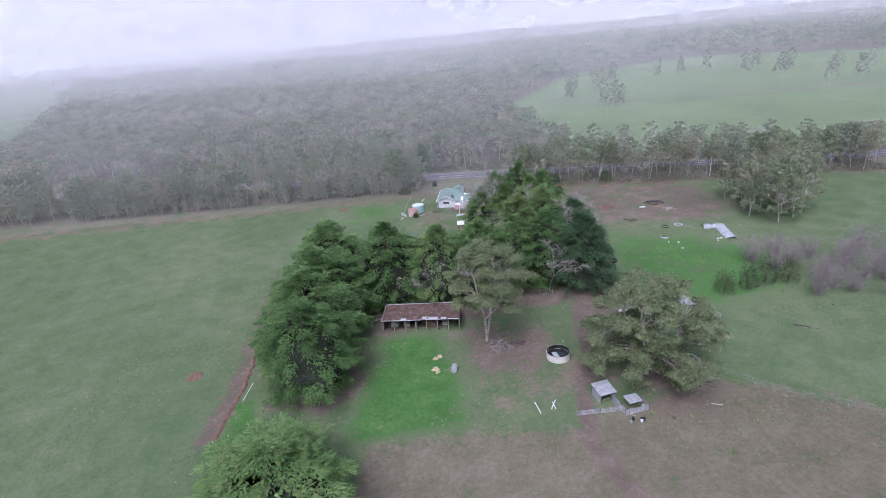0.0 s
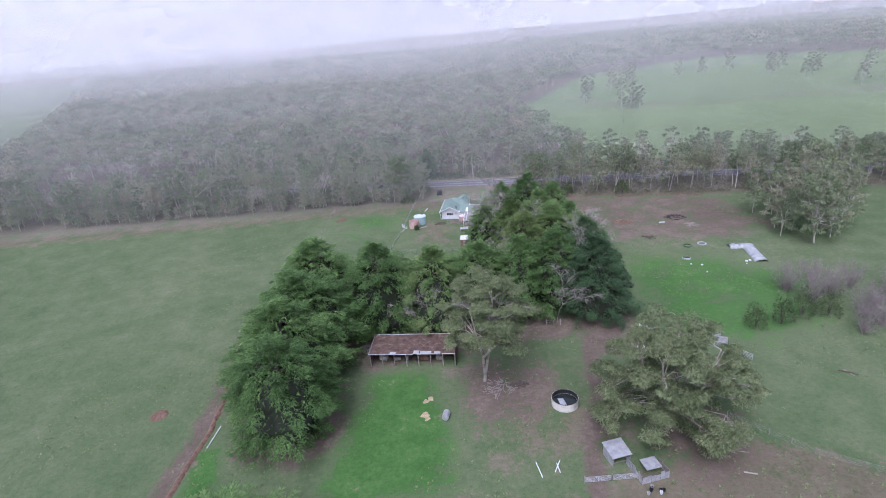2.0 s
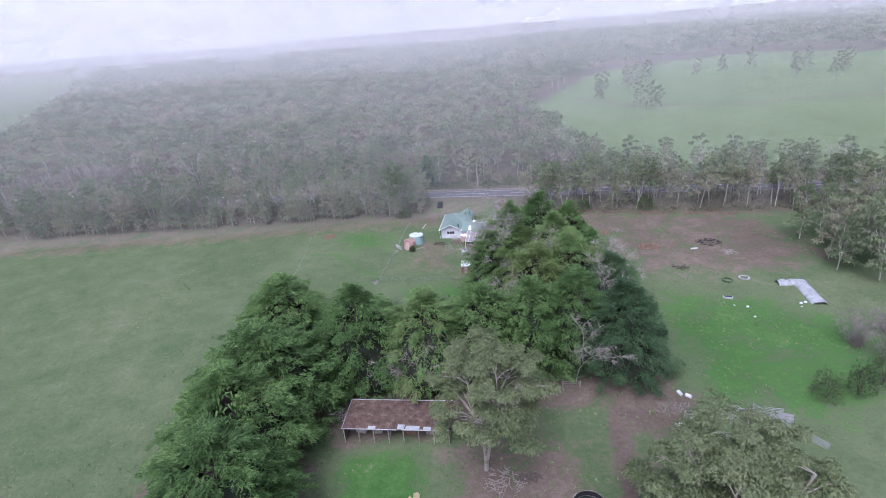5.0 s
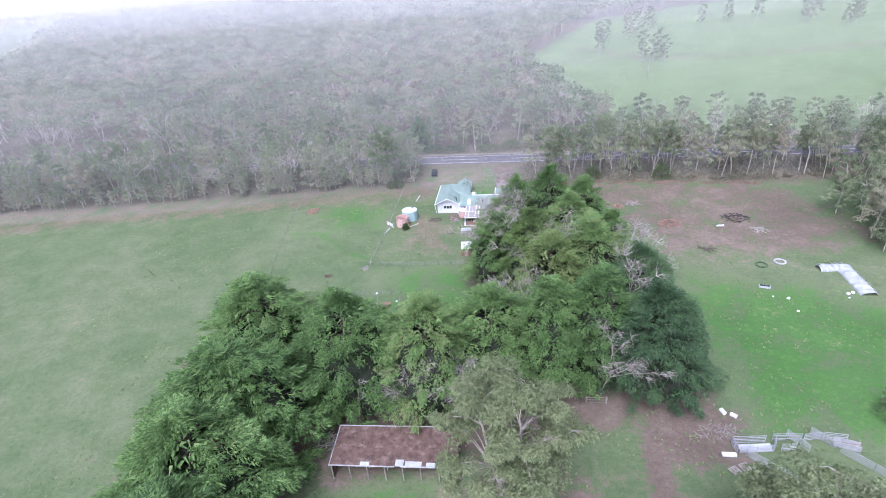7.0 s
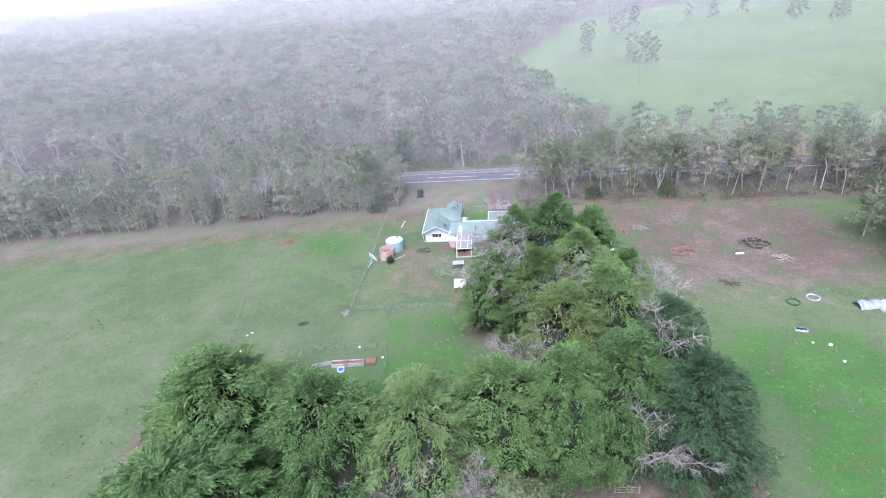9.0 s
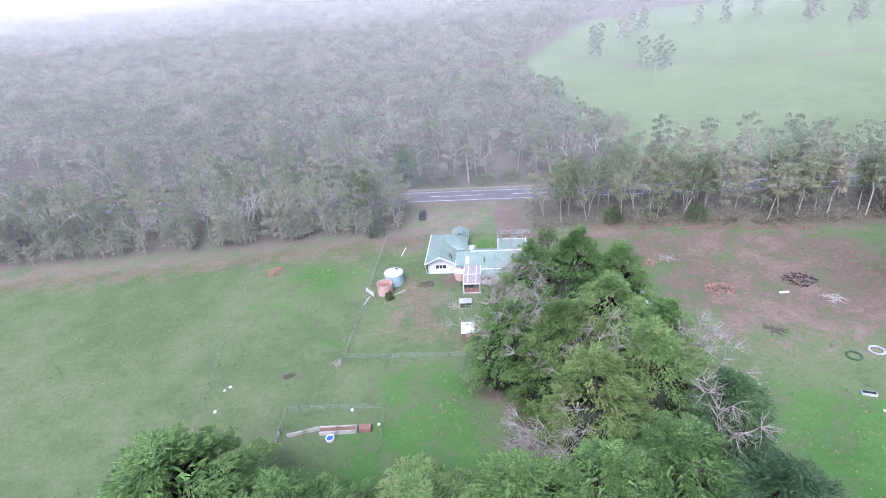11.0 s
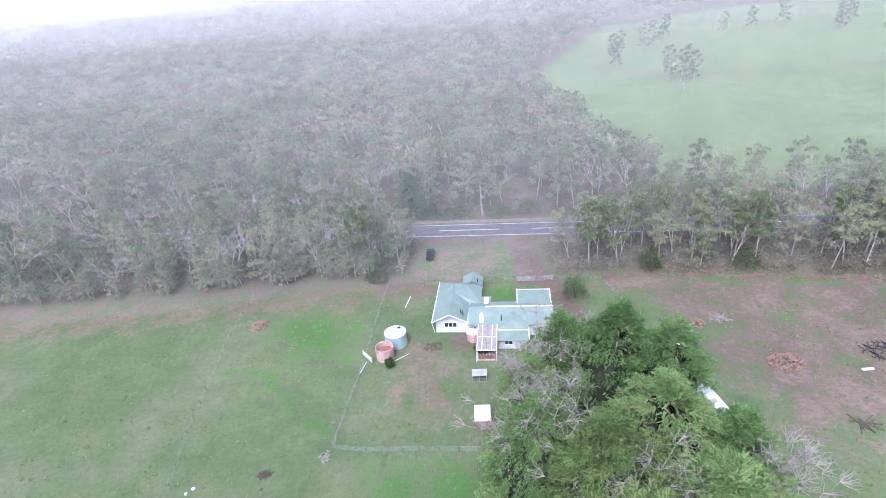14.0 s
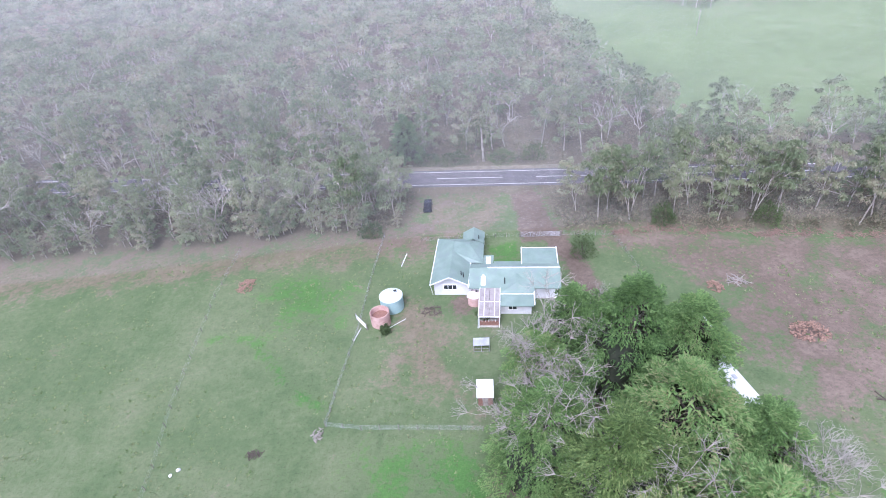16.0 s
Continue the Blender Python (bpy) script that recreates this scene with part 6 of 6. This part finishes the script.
# collapsed tunnel of white sheeting
for p, q, w in (((76.2, 142.4), (81.4, 142.2), 2.4), ((81.2, 142.6), (79.2, 132.0), 3.0)):
    d = Vector((q[0] - p[0], q[1] - p[1], 0))
    n = 22
    bm = bmesh.new()
    rows = []
    side = Vector((-d.y, d.x, 0)).normalized()
    for i in range(n + 1):
        c = Vector((*p, 0)) + d * (i / n)
        row = []
        for j in range(9):
            a = math.pi * j / 8
            hgt = (0.75 + 0.35 * noise.noise(Vector((i * 0.35, j * 0.3, w)))) * math.sin(a)
            row.append(bm.verts.new(c + side * (math.cos(a) * w / 2 * (1 + 0.15 * noise.noise(Vector((i * 0.5, 7, w))))) + Vector((0, 0, gz(c.x, c.y) - 0.03 + hgt))))
        rows.append(row)
    for a, b in zip(rows[:-1], rows[1:]):
        for j in range(8):
            bm.faces.new((a[j], a[j + 1], b[j + 1], b[j]))
    tun = thing("garden_tunnel", "sagging white sheeted garden tunnel on grass", "garden tunnel", group="garden tunnels")
    part("sheeting", bm, M_TARP, tun)
    for k in range(5):
        c = Vector((*p, 0)) + d * ((k + 0.5) / 5)
        hb = bmesh.new()
        pts = [c + side * (math.cos(math.pi * j / 8) * w / 2 * 1.06) + Vector((0, 0, gz(c.x, c.y) + 1.12 * math.sin(math.pi * j / 8))) for j in range(9)]
        last = None
        for j, c0 in enumerate(pts):
            d1 = (pts[min(j + 1, 8)] - pts[max(j - 1, 0)]).normalized()
            w1 = d.normalized()
            u1 = d1.cross(w1)
            quad = [hb.verts.new(c0 + u1 * a0 * 0.03 + w1 * b0 * 0.03) for a0, b0 in ((1, 1), (-1, 1), (-1, -1), (1, -1))]
            if last:
                for e in range(4):
                    hb.faces.new((last[e], last[(e + 1) % 4], quad[(e + 1) % 4], quad[e]))
            last = quad
        part("hoop", hb, M_GALV, tun)

# ---- shrubs ----
def bare_parts(seed, H):
    r = np.random.RandomState(seed)
    segs = []
    for k in range(34):
        a, lean = r.uniform(0, 6.28), r.uniform(0.1, 0.9)
        p = np.array([r.uniform(-0.5, 0.5), r.uniform(-0.5, 0.5), -0.1])
        d = np.array([np.cos(a) * lean, np.sin(a) * lean, 1.0])
        for s in range(4):
            q = p + unit((d + r.normal(0, 0.25, 3))[None])[0] * H * 0.28
            segs.append((p, q, 0.06 / (s + 1), 0.05 / (s + 1.5)))
            for t in range(7):
                e = unit((d * 0.4 + r.normal(0, 0.8, 3))[None])[0]
                segs.append((q, q + e * r.uniform(0.5, 1.5), 0.018, 0.008))
            p = q
    return join_np("branches", [tube(segs, 3)]), None


def shrub_parts(seed, H, R, n=900, leaf=0.34):
    r = np.random.RandomState(seed)
    v = unit(r.normal(0, 1, (n, 3)))
    v[:, 2] = np.abs(v[:, 2])
    lump = 1 + 0.25 * np.sin(3 * np.arctan2(v[:, 1], v[:, 0]) + seed) * np.cos(4 * v[:, 2])
    P = v * (r.uniform(0.35, 1.0, n) ** 0.4 * lump)[:, None] * np.array([R, R, H * 0.85]) + np.array([0, 0, H * 0.12])
    cr_ = blades(P, v + np.array([0, 0, -0.2]) + r.normal(0, 0.4, (n, 3)), unit(v + r.normal(0, 0.4, (n, 3))), r.uniform(0.7, 1.4, n) * leaf, r.uniform(0.2, 0.4, n) * leaf)
    segs = [((0, 0, -0.1), (r.uniform(-.5, .5) * R, r.uniform(-.5, .5) * R, H * 0.7), 0.08, 0.02) for k in range(6)]
    return join_np("trunk", [tube(segs, 4)]), join_np("crown", [cr_])


bare_masters = [tree("bare_shrub", "leafless purple-grey thicket shrub", "shrub", (bare_parts(81 + i, 5.2)[0],), (M_TWIG,), spin(84, 100 + 4 * i, i), "leafless shrubs") for i in range(2)]
SHRUBS = [(79, 98), (87, 98), (92, 102), (97, 101), (88, 107), (94, 109), (100, 106), (83, 113), (90, 116), (97, 113), (104, 110), (76, 117), (84, 120), (104, 117), (110, 113), (78, 111), (101, 96), (108, 100), (93, 95)]
for i, (x, y) in enumerate(SHRUBS):
    t = copy_thing(bare_masters[i % 2], Matrix.Identity(4))
    t.matrix_basis = spin(x, y, rt.uniform(0, 6.28), rt.uniform(0.8, 1.25))
for i, (x, y, h, r_) in enumerate(((61, 103.2, 5.5, 2.2), (66.6, 103.5, 6.5, 2.0), (72, 105.5, 6.5, 2.6), (77, 105.0, 6.0, 2.4), (28.8, 193, 4.6, 2.4), (-8.4, 177.3, 1.6, 0.8), (14.0, 243, 11, 5.5), (28, 236, 4.0, 3.2), (44, 134, 1.6, 1.2), (8.2, 178.8, 2.2, 1.3), (0.9, 239.5, 2.2, 3.5), (8, 238.6, 2.2, 4.0), (20, 236.6, 2.4, 4.0), (-12, 207.5, 3.0, 2.6), (47, 201, 4.5, 2.4), (66, 197, 5.0, 2.6))):
    tree("shrub", "low leafy green bush on grass" if h < 5 else "small bushy green tree", "shrub", shrub_parts(200 + i, h, r_, int(420 + 260 * r_)), (M_DARK_BARK, M_SHRUB), spin(x, y, i, 1.0), "leafy bushes")
pine = copy_thing(cyp_masters[3], Matrix.Identity(4))
pine.matrix_basis = Matrix.LocRotScale((-4.0, 241, 0), Euler((0, 0, 1)), (0.50, 0.50, 0.66))
pine["label"] = "narrow dark green conifer standing across the road"
stump = part("dead_tree", bar((15.3, 237.0, -0.3), (15.0, 237.0, 9.0), 0.32, 8, 0.16), M_DEAD, None)
tagged(stump, "bare white dead trunk standing by the road", "dead tree")
for x, y, s in ((-103.9, 262, 1.1), (-78, 238, 0.8), (-58, 243, 0.9), (-14, 246, 1.0), (-30, 242, 0.9), (47, 240, 0.8), (-44, 213, 0.8), (-125, 226, 0.8), (22, 244, 0.75), (-66, 214, 0.7)):
    t = copy_thing(snag_masters[rt.randrange(3)], Matrix.Identity(4))
    t.matrix_basis = spin(x, y, rt.uniform(0, 6), s * 1.1)
post = thing("power_pole", "thin pale timber power pole in the far field", "pole", spin(112, 330, 0))
part("shaft", bar((0, 0, -0.3), (0, 0, 9.5), 0.14, 8, 0.1), M_DEAD, post)
part("crossarm", bar((-0.9, 0, 9.0), (0.9, 0, 9.0), 0.07, 4), M_DEAD, post)
